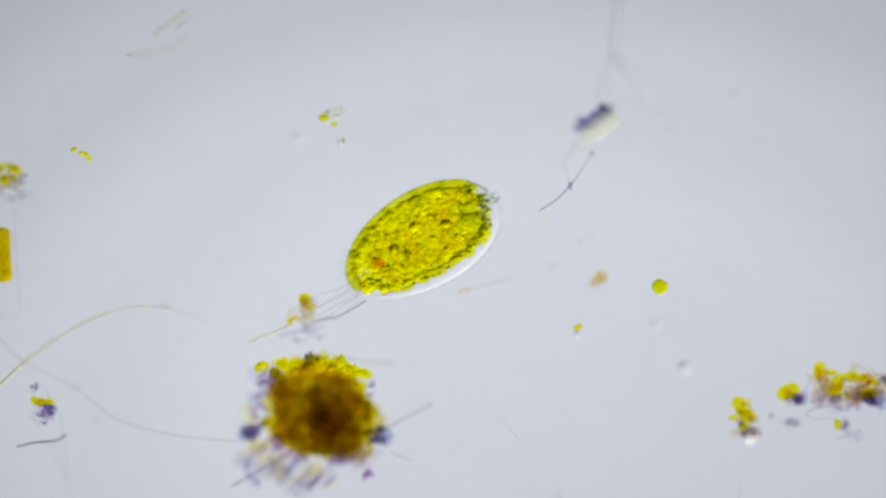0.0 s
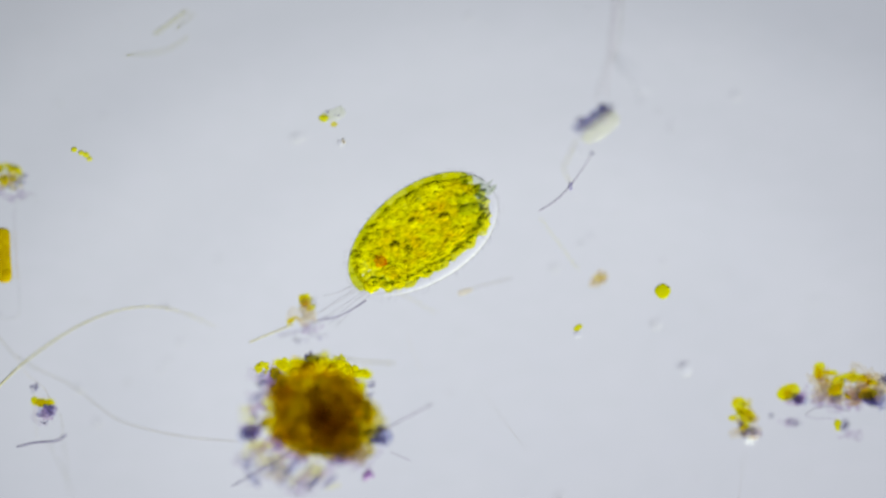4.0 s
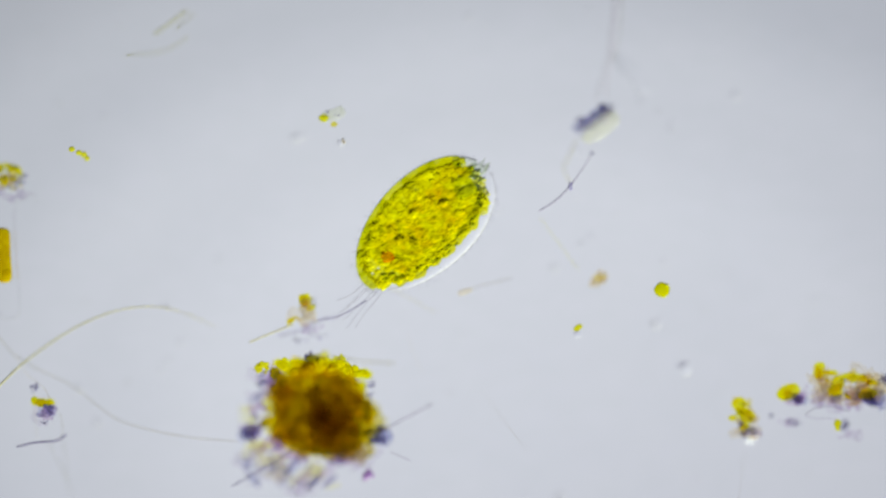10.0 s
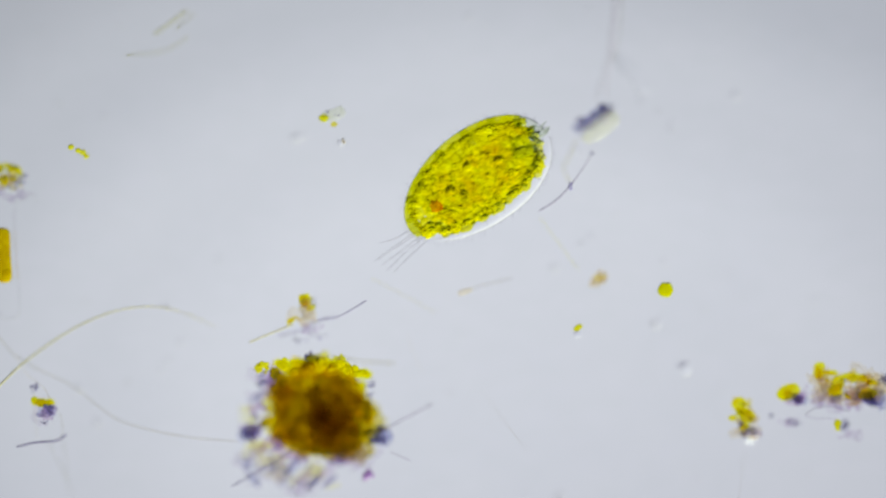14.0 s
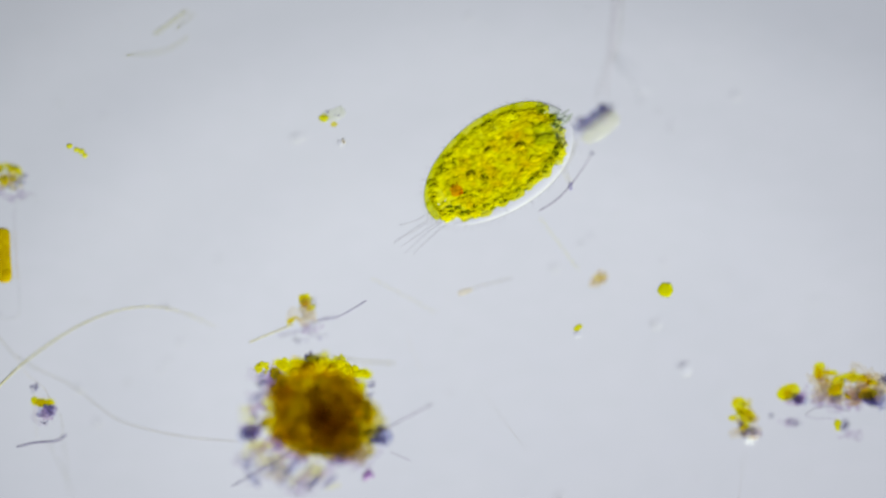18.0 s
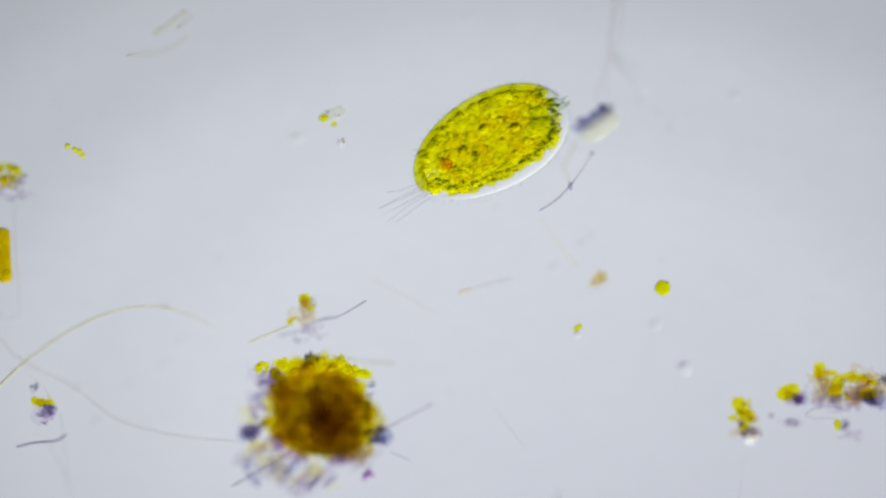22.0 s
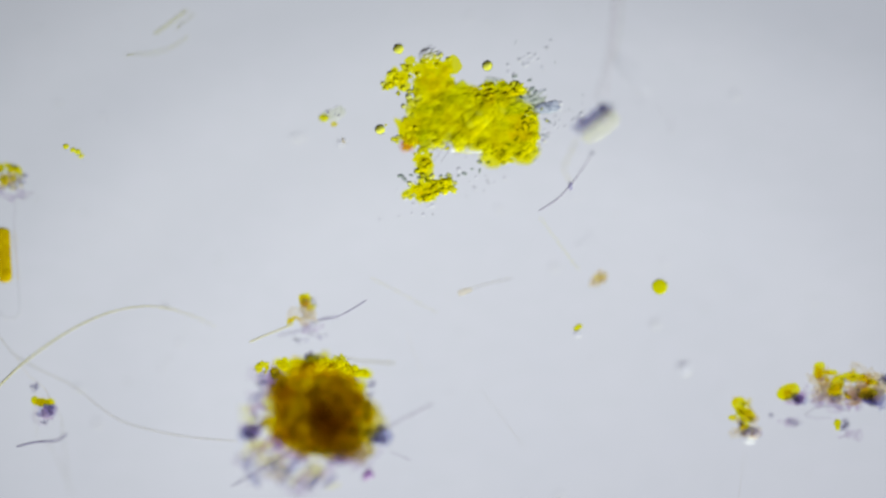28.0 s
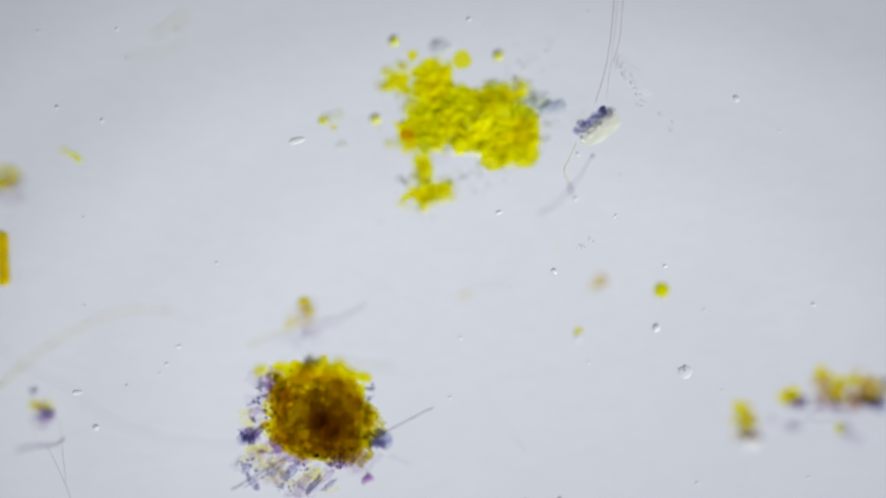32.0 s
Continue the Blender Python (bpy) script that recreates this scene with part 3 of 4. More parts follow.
    for i in range(count):
        w0, w1 = 2 * math.pi * i / count, 2 * math.pi * (i + 1) / count
        ob, mid = stave("pellicle", w0, w1, lambda w: 1.3 + 14.7 * max(0.0, math.cos(w + 1.0)), PELLICLE, 0.4 if i != 3 else 0.0, -10 * PX, 22.3, 1.0, 0.0, 0.0)
        for k in range(14):
            w = w0 + (w1 - w0) * (k + r.random()) / 14
            foot, out = egg(w, 0) * PX - mid, (egg(w, 0) - egg(w, 1)).normalized()
            foot.z = r.uniform(-4, 4) * PX
            tip = foot + (out * 0.8 + Vector((-0.7, 0, 0))).normalized() * r.uniform(7, 15) * PX
            put("cilium", tube_mesh([foot - out * 2 * PX, foot.lerp(tip, 0.5) + out * 1.5 * PX, tip], 0.55 * PX, 0.3 * PX, 5, 3), CILIUM, ob)
        if i == 3:
            for k in range(6):
                v = -32 + 6 * k + r.uniform(-2, 2)
                foot = Vector((-(LONG - 12) * PX, v * PX, 0)) - mid
                bend = Vector((-r.uniform(40, 52) * PX, 0.25 * (v + 17) * PX, 0))
                tip = Vector((-r.uniform(70, 100) * PX, (0.7 * (v + 17) + r.uniform(-5, 5)) * PX, r.uniform(-6, 6) * PX))
                put("tail_cilium", tube_mesh([foot, foot + bend, foot + tip], 1.3 * PX, 0.6 * PX, 6, 6), CILIUM, ob, (0, 0, 0), 1.0, (0, 0, 0), "long stiff tail cilium")


build_ciliate()


# ---- the brown clump ----
def build_clump():
    r = random.Random(23)
    c = base("detritus_clump", 560, 725, "dark brown clump of detritus with yellow lumps and slate grains", "detritus")
    for i in range(15):            # soft heart: cushion over cushion, the dark ones thrown together off its middle
        w, q, brown = i * 2.39996, math.sqrt(i / 15), i > 3
        at = P(576 + 41 * q * math.cos(w), 736 + 44 * q * math.sin(w), 0.006 + 0.006 * (i % 3)) if brown else P(561 + r.uniform(-10, 10), 722 + r.uniform(-9, 9), 0.010)
        girth = (r.uniform(34, 62), r.uniform(28, 50)) if brown else (r.uniform(64, 80), r.uniform(60, 70))
        put("core", pillow_mesh(205 + i, 0.45), BROWN if brown else GOLD, c, at - c.location, (girth[0] * PX, girth[1] * PX, 20 * PX), (0, 0, -0.2 + r.uniform(-0.6, 0.6)), "dark brown core")
    for i in range(11):
        w, q = i * 2.39996, (i / 11) ** 0.7
        at = P(574 + 52 * q * math.cos(w), 738 + 54 * q * math.sin(w), r.uniform(0.004, 0.022))
        put("core_lump", r.choice(NUGGETS), BROWN if i % 3 else GOLD, c, at - c.location, (r.uniform(12, 28) * PX, r.uniform(10, 22) * PX, 7 * PX), (0, 0, r.uniform(0, 6.28)))
    for x, y, w in ((500, 672, 20), (540, 662, 26), (610, 668, 24), (590, 690, 28), (530, 700, 24), (640, 720, 16), (515, 760, 20), (640, 775, 18)):
        put("crumb", GRIT[w % 8], YELLOW, c, P(x, y, 0.010) - c.location, (w * PX, 0.7 * w * PX, 6 * PX), (0, 0, r.uniform(0, 6.28)), "olive crumb")
    put("core", pillow_mesh(231, 0.5), BROWN, c, P(622, 778, 0.012) - c.location, (38 * PX, 30 * PX, 14 * PX), (0, 0, -0.5), "dark brown core")
    for i in range(20):            # slate and blue splinters lying aslant on the lower flank
        q = i / 19
        at = P(440 + 150 * q + r.uniform(-16, 24), 715 + 140 * min(1.0, 1.5 * q) + r.uniform(-26, 12), r.uniform(0.004, 0.016))
        k = r.uniform(4, 10)
        put("splinter", r.choice(SHARDS), (MAUVE, BLUE, CREAM, DUSK, SLATE)[i % 5], c, at - c.location, (1.7 * k * PX, 0.55 * k * PX, 0.5 * k * PX), (0, 0, 0.6 + r.uniform(-0.3, 0.3)), "aslant splinter")
    put("core_spot", NUGGETS[3], BROWN, c, P(552, 698, 0.022) - c.location, (13 * PX, 12 * PX, 8 * PX), (0, 0, 0.4))
    put("core_spot", NUGGETS[5], BROWN, c, P(585, 742, 0.02) - c.location, (34 * PX, 26 * PX, 10 * PX), (0, 0, 0.9))
    grains(c, "amber_lump", ((512, 735, 0.014, 20, 44, 6, 12), (640, 735, 0.02, 10, 60, 3, 9), (482, 748, 0.02, 18, 24, 2, 8)), AMBER, NUGGETS, r)
    grains(c, "yellow_lump", ((505, 652, 0.033, 48, 15, 15, 7), (585, 651, 0.034, 56, 11, 18, 7), (566, 650, 0.02, 40, 8, 5, 12), (645, 662, 0.036, 9, 4, 2, 8), (480, 752, 0.02, 22, 10, 6, 7),
                              (652, 755, 0.02, 12, 30, 4, 8), (480, 690, 0.02, 12, 20, 2, 9), (548, 640, 0.035, 22, 10, 5, 9)), YELLOW, NUGGETS, r)
    for x, y, w in ((515, 646, 30), (545, 645, 30), (575, 650, 34), (610, 656, 30), (646, 662, 13), (590, 645, 20), (530, 655, 26), (595, 664, 30)):
        put("yellow_lump", PANCAKES[int(w) % 6], LEMON, c, P(x, y, 0.024) - c.location, (w * PX, 9 * PX, 8 * PX), (0, 0, r.uniform(-0.2, 0.05)))
    grains(c, "slate_grain", ((480, 676, 0.018, 24, 22, 11, 6), (553, 634, 0.03, 14, 8, 8, 5), (440, 766, 0.012, 13, 12, 2, 8), (468, 720, 0.012, 22, 40, 9, 4.5),
                              (668, 770, 0.02, 26, 14, 10, 6), (652, 700, 0.02, 12, 32, 5, 5), (590, 808, 0.012, 50, 12, 8, 5), (510, 838, 0.006, 60, 26, 12, 3.6), (440, 820, 0.006, 22, 24, 8, 3.4)), SLATE, SHARDS, r)
    grains(c, "mauve_film", ((600, 805, 0.02, 60, 18, 9, 16), (490, 818, 0.012, 70, 30, 15, 13), (450, 700, 0.02, 20, 50, 4, 14), (530, 860, 0.008, 40, 20, 8, 12), (645, 825, 0.02, 10, 12, 4, 10)), MAUVE, NUGGETS, r)
    # violet films along the lower rim carry the dark purple shadows there
    for i in range(30):
        w, q = i * 2.39996 + r.uniform(-0.2, 0.2), r.uniform(0.7, 1.2)
        at = P(558 + 92 * q * math.cos(w), 722 + 80 * q * math.sin(w), r.uniform(0.004, 0.026))
        low = math.sin(w) > 0.15 or math.cos(w) < -0.55
        put("film_lump" if low else "amber_lump", r.choice(NUGGETS), (DUSK if i % 3 else MAUVE) if low else AMBER if i % 2 else YELLOW, c, at - c.location, (r.uniform(5, 15) * PX, r.uniform(5, 11) * PX, r.uniform(4, 9) * PX), spin(r))
    grains(c, "dusk_lump", ((575, 800, 0.014, 72, 11, 14, 17), (484, 676, 0.012, 20, 26, 6, 16), (655, 720, 0.01, 8, 40, 3, 9), (445, 762, 0.012, 10, 9, 4, 10), (500, 775, 0.008, 30, 14, 5, 12)), DUSK, NUGGETS, r)
    for dx, dy in ((0, 0), (-5, 4), (4, -3)):
        put("blue_lump", PANCAKES[3], BLUE, c, P(441 + dx, 765 + dy, 0.012) - c.location, (17 * PX, 14 * PX, 9 * PX), (0, 0, 0.3), "blue-grey rounded lump")
    grains(c, "blue_lump", ((674, 772, 0.02, 20, 10, 3, 8), (470, 840, 0.006, 50, 26, 4, 10), (672, 768, 0.018, 20, 10, 5, 8)), BLUE, NUGGETS, r)
    grains(c, "cream_film", ((465, 800, 0.008, 46, 20, 16, 10), (520, 835, 0.006, 46, 14, 8, 10), (455, 740, 0.01, 26, 30, 10, 9)), CREAM, NUGGETS, r)
    grains(c, "glassy_grain", ((455, 815, 0.005, 34, 26, 14, 4), (530, 850, 0.005, 30, 26, 14, 4), (440, 770, 0.008, 18, 16, 6, 4)), GLINT, GRIT, r)
    grains(c, "violet_speck", ((457, 857, 0.004, 6, 3, 2, 4), (500, 852, 0.004, 6, 6, 2, 4), (516, 826, 0.004, 8, 6, 2, 4)), SLATE, GRIT, r)
    grains(c, "pink_grain", ((466, 792, 0.008, 4, 4, 2, 6), (651, 839, 0.02, 3, 4, 3, 8)), PINK, LUMPS, r)
    fibre("needle", [(650, 777, 0.02), (700, 749, 0.02), (768, 714, 0.018)], 1.8, NEEDLE, "straight grey needle", parent=c)
    fibre("needle", [(408, 862, 0.024), (470, 826, 0.022), (520, 795, 0.020)], 1.9, DARK_NEEDLE, "straight grey needle", parent=c)
    fibre("needle", [(430, 858, 0.006), (475, 832, 0.008), (505, 815, 0.010)], 1.1, NEEDLE, "straight grey needle", parent=c)
    fibre("needle", [(494, 690, 0.012), (494, 730, 0.010), (495, 790, 0.008)], 3.0, NEEDLE, "dark straight needle", parent=c)
    fibre("needle", [(690, 800, 0.03), (728, 816, 0.028)], 1.0, NEEDLE, "short grey needle", parent=c)
    fibre("seam", [(520, 778, 0.006), (522, 760, 0.006), (540, 752, 0.006), (568, 750, 0.006)], 2.2, DARK_NEEDLE, "dark curved seam", parent=c)
    fibre("hair", [(540, 628, 0.05), (600, 634, 0.054), (640, 640, 0.055), (702, 644, 0.055)], 1.3, FIBRE, "pale yellowish hair", parent=c)


build_clump()


# ---- flakes, heaps and fibres round it ----
def lobes(parent, spots, r):
    """Smooth lemon-yellow algal cells in a heap: x, y, half length, half width, turn."""
    for x, y, a, b, w in spots:
        put("algal_cell", BEADS[int(a) % 4], LEMON, parent, P(x, y, 0.053) - parent.location, (a * PX, b * PX, b * PX), (0, 0, w), "smooth lemon-yellow algal cell")
        for _ in range(1):
            at = P(x + r.uniform(-0.4, 0.4) * a, y + r.uniform(-0.4, 0.4) * b, 0.058)
            put("crumb", r.choice(CRUMBS), AMBER, parent, at - parent.location, (0.6 * a * PX, 0.55 * b * PX, 4 * PX), spin(r), "gold-brown crumb")


def build_heaps():
    r = random.Random(31)
    z = 0.052
    h = base("detritus_flake", 542, 552, "small yellow-brown flake caught on crossed fibres", "detritus")
    grains(h, "tan_film", ((542, 540, 0.045, 11, 18, 6, 9), (540, 562, 0.045, 20, 9, 6, 9)), FILM, NUGGETS, r)
    grains(h, "amber_grain", ((540, 530, 0.045, 8, 12, 4, 6), (520, 568, 0.045, 14, 5, 3, 5)), AMBER, SHARDS, r)
    grains(h, "yellow_grain", ((539, 528, 0.03, 4, 4, 2, 5), (546, 534, 0.03, 4, 4, 2, 5), (552, 542, 0.03, 5, 4, 2, 4.5), (512, 570, 0.03, 6, 4, 2, 4)), YELLOW, NUGGETS, r)
    grains(h, "slate_grain", ((545, 545, z, 13, 20, 13, 3), (562, 590, z, 16, 8, 4, 2.6), (535, 604, z, 16, 5, 3, 2.6)), SLATE, SHARDS, r)
    grains(h, "mauve_film", ((545, 575, 0.03, 25, 10, 4, 10),), MAUVE, SHARDS, r)
    fibre("fibre", [(440, 607, 0.04), (475, 592, 0.04), (520, 574, 0.042)], 1.9, FIBRE, "", parent=h)
    fibre("fibre", [(490, 595, z), (530, 586, z), (570, 566, z), (600, 562, z)], 1.7, DARK_NEEDLE, "", parent=h)
    fibre("fibre", [(560, 567, 0.042), (600, 560, 0.038), (650, 531, 0.032)], 1.5, DARK_NEEDLE, "", parent=h)

    h = base("detritus_flake", 20, 312, "yellow and slate flake with a mauve film", "detritus")
    grains(h, "yellow_grain", ((20, 300, 0.05, 24, 8, 11, 5), (12, 316, 0.03, 12, 10, 3, 6)), YELLOW, NUGGETS, r)
    grains(h, "slate_grain", ((20, 315, z, 24, 20, 18, 3.2),), SLATE, SHARDS, r)
    grains(h, "amber_grain", ((20, 325, z, 18, 10, 3, 4),), AMBER, SHARDS, r)
    grains(h, "tan_film", ((18, 322, 0.045, 22, 14, 7, 10),), FILM, NUGGETS, r)
    grains(h, "mauve_film", ((22, 345, 0.045, 34, 9, 7, 9),), MAUVE, SHARDS, r)

    h = base("detritus_flake", 75, 725, "small dark flake with a yellow edge on a glassy husk", "detritus")
    grains(h, "yellow_grain", ((74, 711, 0.034, 19, 4, 7, 4.5),), YELLOW, NUGGETS, r)
    lobes(h, ((70, 712, 14, 6, 0.1), (90, 712, 8, 6, -0.3)), r)
    grains(h, "dusk_lump", ((82, 726, 0.03, 10, 8, 3, 9),), DUSK, NUGGETS, r)
    grains(h, "blue_lump", ((84, 724, 0.03, 9, 6, 4, 8),), BLUE, NUGGETS, r)
    grains(h, "slate_grain", ((82, 726, 0.034, 14, 10, 8, 3), (76, 742, 0.034, 10, 8, 4, 2.4), (62, 688, 0.03, 6, 10, 5, 3)), SLATE, SHARDS, r)
    grains(h, "mauve_film", ((75, 730, 0.03, 22, 20, 5, 9),), MAUVE, SHARDS, r)
    fibre("husk_edge", [(60, 690, 0.03), (62, 740, 0.025), (66, 778, 0.02)], 0.9, PALE_FIBRE, "", parent=h)
    fibre("husk_edge", [(85, 700, 0.03), (108, 740, 0.025), (110, 780, 0.02)], 0.9, PALE_FIBRE, "", parent=h)
    fibre("husk_edge", [(85, 782, 0.014), (105, 820, 0.008), (130, 880, 0.004)], 1.0, PALE_FIBRE, "", parent=h)
    fibre("husk_edge", [(112, 782, 0.014), (116, 815, 0.008), (119, 850, 0.004)], 1.0, PALE_FIBRE, "", parent=h)
    fibre("rod", [(28, 792, 0.040), (60, 784, 0.036), (100, 780, 0.028), (118, 768, 0.024)], 2.5, DARK_NEEDLE, "slate-grey rod", parent=h)

    # long filaments
    fibre("filament", [(-60, 720, 0.004), (-10, 690, 0.03), (45, 640, 0.046), (125, 585, 0.046), (200, 552, 0.045), (270, 543, 0.045), (330, 556, 0.052), (385, 582, 0.058)], 2.8, ARCH,
          "long curved olive filament arching over the slide", "filament", 0.6)
    fibre("filament", [(-30, 560, 0.004), (0, 598, 0.04), (25, 628, z), (70, 655, 0.052), (130, 685, 0.05), (200, 738, 0.048), (260, 760, 0.046), (340, 775, 0.045), (425, 782, 0.045)], 1.4, PALE_FIBRE,
          "long pale thread running to the brown clump", "filament")
    fibre("filament", [(25, 628, 0.05), (50, 665, 0.046), (80, 690, 0.04), (88, 715, 0.03)], 1.2, PALE_FIBRE, "short pale thread beside the flake", "filament")
    h = base("grain_knot", 292, 545, "tiny clear grains stuck to the filament", "grain")
    grains(h, "grain", ((292, 545, z, 10, 8, 9, 2.6),), GLINT, LUMPS, r)
    fibre("hair", [(655, 492, z), (700, 515, z), (775, 556, z)], 0.6, FIBRE, "thin straight brownish hair", "hair")
    fibre("hair", [(720, 590, z), (730, 620, z), (748, 660, z)], 0.5, PALE_FIBRE, "very thin pale hair in the water", "hair")

    fibre("hair", [(850, 690, z), (890, 742, z), (934, 800, 0.004)], 0.4, PALE_FIBRE, "very thin pale hair in the water", "hair")
    fibre("hair", [(1318, 800, z), (1313, 840, z), (1306, 900, 0.004)], 0.4, PALE_FIBRE, "very thin pale hair in the water", "hair")
    fibre("hair", [(30, 362, 0.004), (44, 350, z), (60, 343, z), (70, 350, z), (62, 362, z)], 1.2, GLINT, "tiny curled clear hair", "hair")

    # diatom-like rods
    for pts, w in (([(272, 62, 0.054), (300, 42, 0.055), (332, 18, 0.056)], 3.0), ([(312, 51, 0.003), (318, 46, 0.045), (330, 36, 0.056), (345, 24, 0.056)], 1.2),
                   ([(222, 98, 0.003), (236, 97, 0.05), (275, 94, 0.06), (305, 84, 0.055), (335, 64, 0.055)], 1.2)):
        fibre("rod", pts, w, FAINT, "faint pale rod out of focus", "rod", group="faint rods")

    # clear tube with an amber cell
    h = base("alga_tube", 8, 460, "clear glassy tube with an amber cell inside", "alga")
    o = P(3, 403, 0.03)
    put("cell", tube_mesh([P(x, y, 0.03) - o for x, y in ((3, 403), (4, 420), (5, 450), (8, 485), (9, 501))], 15 * PX, 13 * PX, 14, 10, 4.0), AMBER_CELL, h, o - h.location, 1.0, (0, 0, 0), "amber-yellow cell")
    put("end_cell", BEADS[1], YELLOW, h, P(12, 484, 0.036) - h.location, 8 * PX)
    fibre("tube_wall", [(30, 340, 0.05), (26, 400, 0.05), (30, 470, 0.05), (36, 540, 0.05), (32, 560, 0.05), (12, 566, 0.05), (0, 556, 0.05)], 1.7, GLINT, "", parent=h)
    fibre("tube_wall", [(-8, 340, 0.05), (-10, 400, 0.05), (-8, 470, 0.05), (-4, 545, 0.05), (6, 564, 0.05)], 1.7, GLINT, "", parent=h)

    # heaps at the far side
    h = base("detritus_heap", 1316, 735, "yellow and slate heap of small grains", "detritus", "side heaps")
    lobes(h, ((1307, 714, 13, 11, 0.2), (1322, 736, 15, 13, -0.5), (1312, 728, 11, 10, 0.0), (1297, 740, 8, 5, 0.1), (1318, 756, 9, 6, 0.3)), r)
    grains(h, "slate_grain", ((1318, 736, z, 18, 20, 12, 3.6), (1325, 765, z, 20, 8, 7, 3.5)), SLATE, SHARDS, r)
    grains(h, "amber_grain", ((1316, 728, z, 18, 20, 5, 5),), AMBER, SHARDS, r)
    grains(h, "tan_film", ((1320, 745, 0.045, 16, 14, 9, 9), (1322, 768, 0.045, 24, 7, 5, 9)), FILM, NUGGETS, r)
    grains(h, "clear_film", ((1332, 766, 0.045, 22, 12, 4, 12),), PELLICLE, NUGGETS, r)
    grains(h, "mauve_film", ((1324, 768, 0.045, 26, 7, 9, 8),), MAUVE, SHARDS, r)
    h = base("detritus_lump", 1398, 697, "rounded amber lump with slate grains, its blue shadow made of lumps", "detritus", "side heaps")
    lobes(h, ((1396, 694, 22, 14, 0.42), (1388, 700, 12, 9, 0.2)), r)
    grains(h, "slate_grain", ((1408, 706, 0.05, 14, 7, 4, 6),), SLATE, SHARDS, r)
    # violet and blue lumps stand in for the shadow at its lower right
    grains(h, "dusk_lump", ((1409, 706, 0.045, 12, 6, 6, 9),), DUSK, NUGGETS, r)
    grains(h, "blue_lump", ((1415, 707, 0.045, 12, 6, 3, 8),), BLUE, NUGGETS, r)
    grains(h, "yellow_grain", ((1392, 690, 0.045, 12, 5, 3, 6),), YELLOW, CRUMBS, r)
    h = base("detritus_heap", 1500, 690, "long heap of yellow, slate and mauve debris", "detritus", "side heaps")
    lobes(h, ((1450, 650, 11, 9, 0.3), (1449, 662, 10, 10, 0.0), (1482, 682, 12, 19, -0.4), (1478, 693, 14, 10, 0.1), (1536, 697, 17, 11, 0.0), (1512, 668, 22, 8, -0.1), (1470, 660, 14, 5, 0.0), (1540, 676, 16, 6, -0.2)), r)
    grains(h, "yellow_grain", ((1512, 672, 0.04, 50, 10, 8, 4.5), (1512, 702, 0.04, 24, 5, 4, 5)), YELLOW, CRUMBS, r)
    grains(h, "tan_film", ((1505, 688, 0.045, 60, 22, 26, 14), (1455, 672, 0.045, 22, 16, 7, 10)), FILM, NUGGETS, r)
    grains(h, "dusk_lump", ((1530, 704, 0.045, 34, 10, 5, 11), (1450, 672, 0.045, 6, 5, 2, 7)), DUSK, NUGGETS, r)
    grains(h, "blue_lump", ((1550, 708, 0.045, 18, 7, 8, 10), (1484, 706, 0.045, 8, 4, 2, 7)), BLUE, NUGGETS, r)
    grains(h, "amber_grain", ((1500, 685, 0.05, 58, 22, 4, 6), (1452, 660, 0.05, 10, 14, 3, 5)), AMBER, SHARDS, r)
    grains(h, "slate_grain", ((1510, 690, z, 60, 22, 22, 3.6), (1540, 705, z, 26, 12, 6, 5), (1568, 672, z, 10, 10, 6, 5)), SLATE, SHARDS, r)
    grains(h, "mauve_film", ((1500, 714, 0.045, 55, 12, 20, 10), (1440, 700, 0.045, 25, 14, 8, 9), (1500, 770, 0.045, 20, 8, 4, 9)), MAUVE, SHARDS, r)
    h = base("detritus_flake", 1490, 752, "small blue-grey flake with a yellow edge", "detritus", "side heaps")
    grains(h, "yellow_grain", ((1484, 752, 0.04, 5, 6, 3, 5),), YELLOW, NUGGETS, r)
    grains(h, "slate_grain", ((1494, 752, z, 7, 9, 6, 4.5),), SLATE, SHARDS, r)
    h = base("clear_flake", 1455, 728, "thin clear flake with a curled outline", "flake")
    fibre("flake_edge", [(1424, 735, 0.03), (1440, 724, 0.03), (1465, 719, 0.03), (1490, 723, 0.03), (1504, 729, 0.03)], 1.0, NEEDLE, "", parent=h)
    fibre("flake_edge", [(1424, 735, 0.03), (1445, 741, 0.03), (1462, 740, 0.03), (1480, 743, 0.03)], 0.8, NEEDLE, "", parent=h)
    grains(h, "mauve_film", ((1400, 745, 0.045, 18, 8, 5, 7),), MAUVE, SHARDS, r)
    grains(h, "slate_grain", ((1405, 748, z, 14, 6, 7, 3), (1366, 737, z, 8, 3, 3, 3)), SLATE, SHARDS, r)

    # yellow-clear flakes in open water
    h = base("clear_flake", 586, 206, "clear leaf-shaped flake with two yellow beads", "flake")
    put("leaf", LUMPS[2], clear_matter("leaf_clear", (0.97, 0.975, 0.93), (0.9, 0.915, 0.8), 1.012, 1.4, 0.4, 0.001), h, P(588, 203, 0.029) - h.location, (25 * PX, 11 * PX, 7 * PX), (0, 0, 0.42), "grey-green clear leaf")
    put("bead", BEADS[0], YELLOW, h, P(573, 209, 0.031) - h.location, (9 * PX, 7 * PX, 6 * PX))
    put("bead", BEADS[1], AMBER, h, P(591, 220, 0.031) - h.location, (6 * PX, 5 * PX, 5 * PX))
    grains(h, "grain", ((585, 203, 0.033, 16, 8, 3, 2.4),), SLATE, SHARDS, r)
    h = base("clear_flake", 606, 252, "small clear granular flake in open water", "flake")
    grains(h, "grain", ((606, 252, 0.028, 7, 6, 5, 5),), GLINT, BEADS, r)
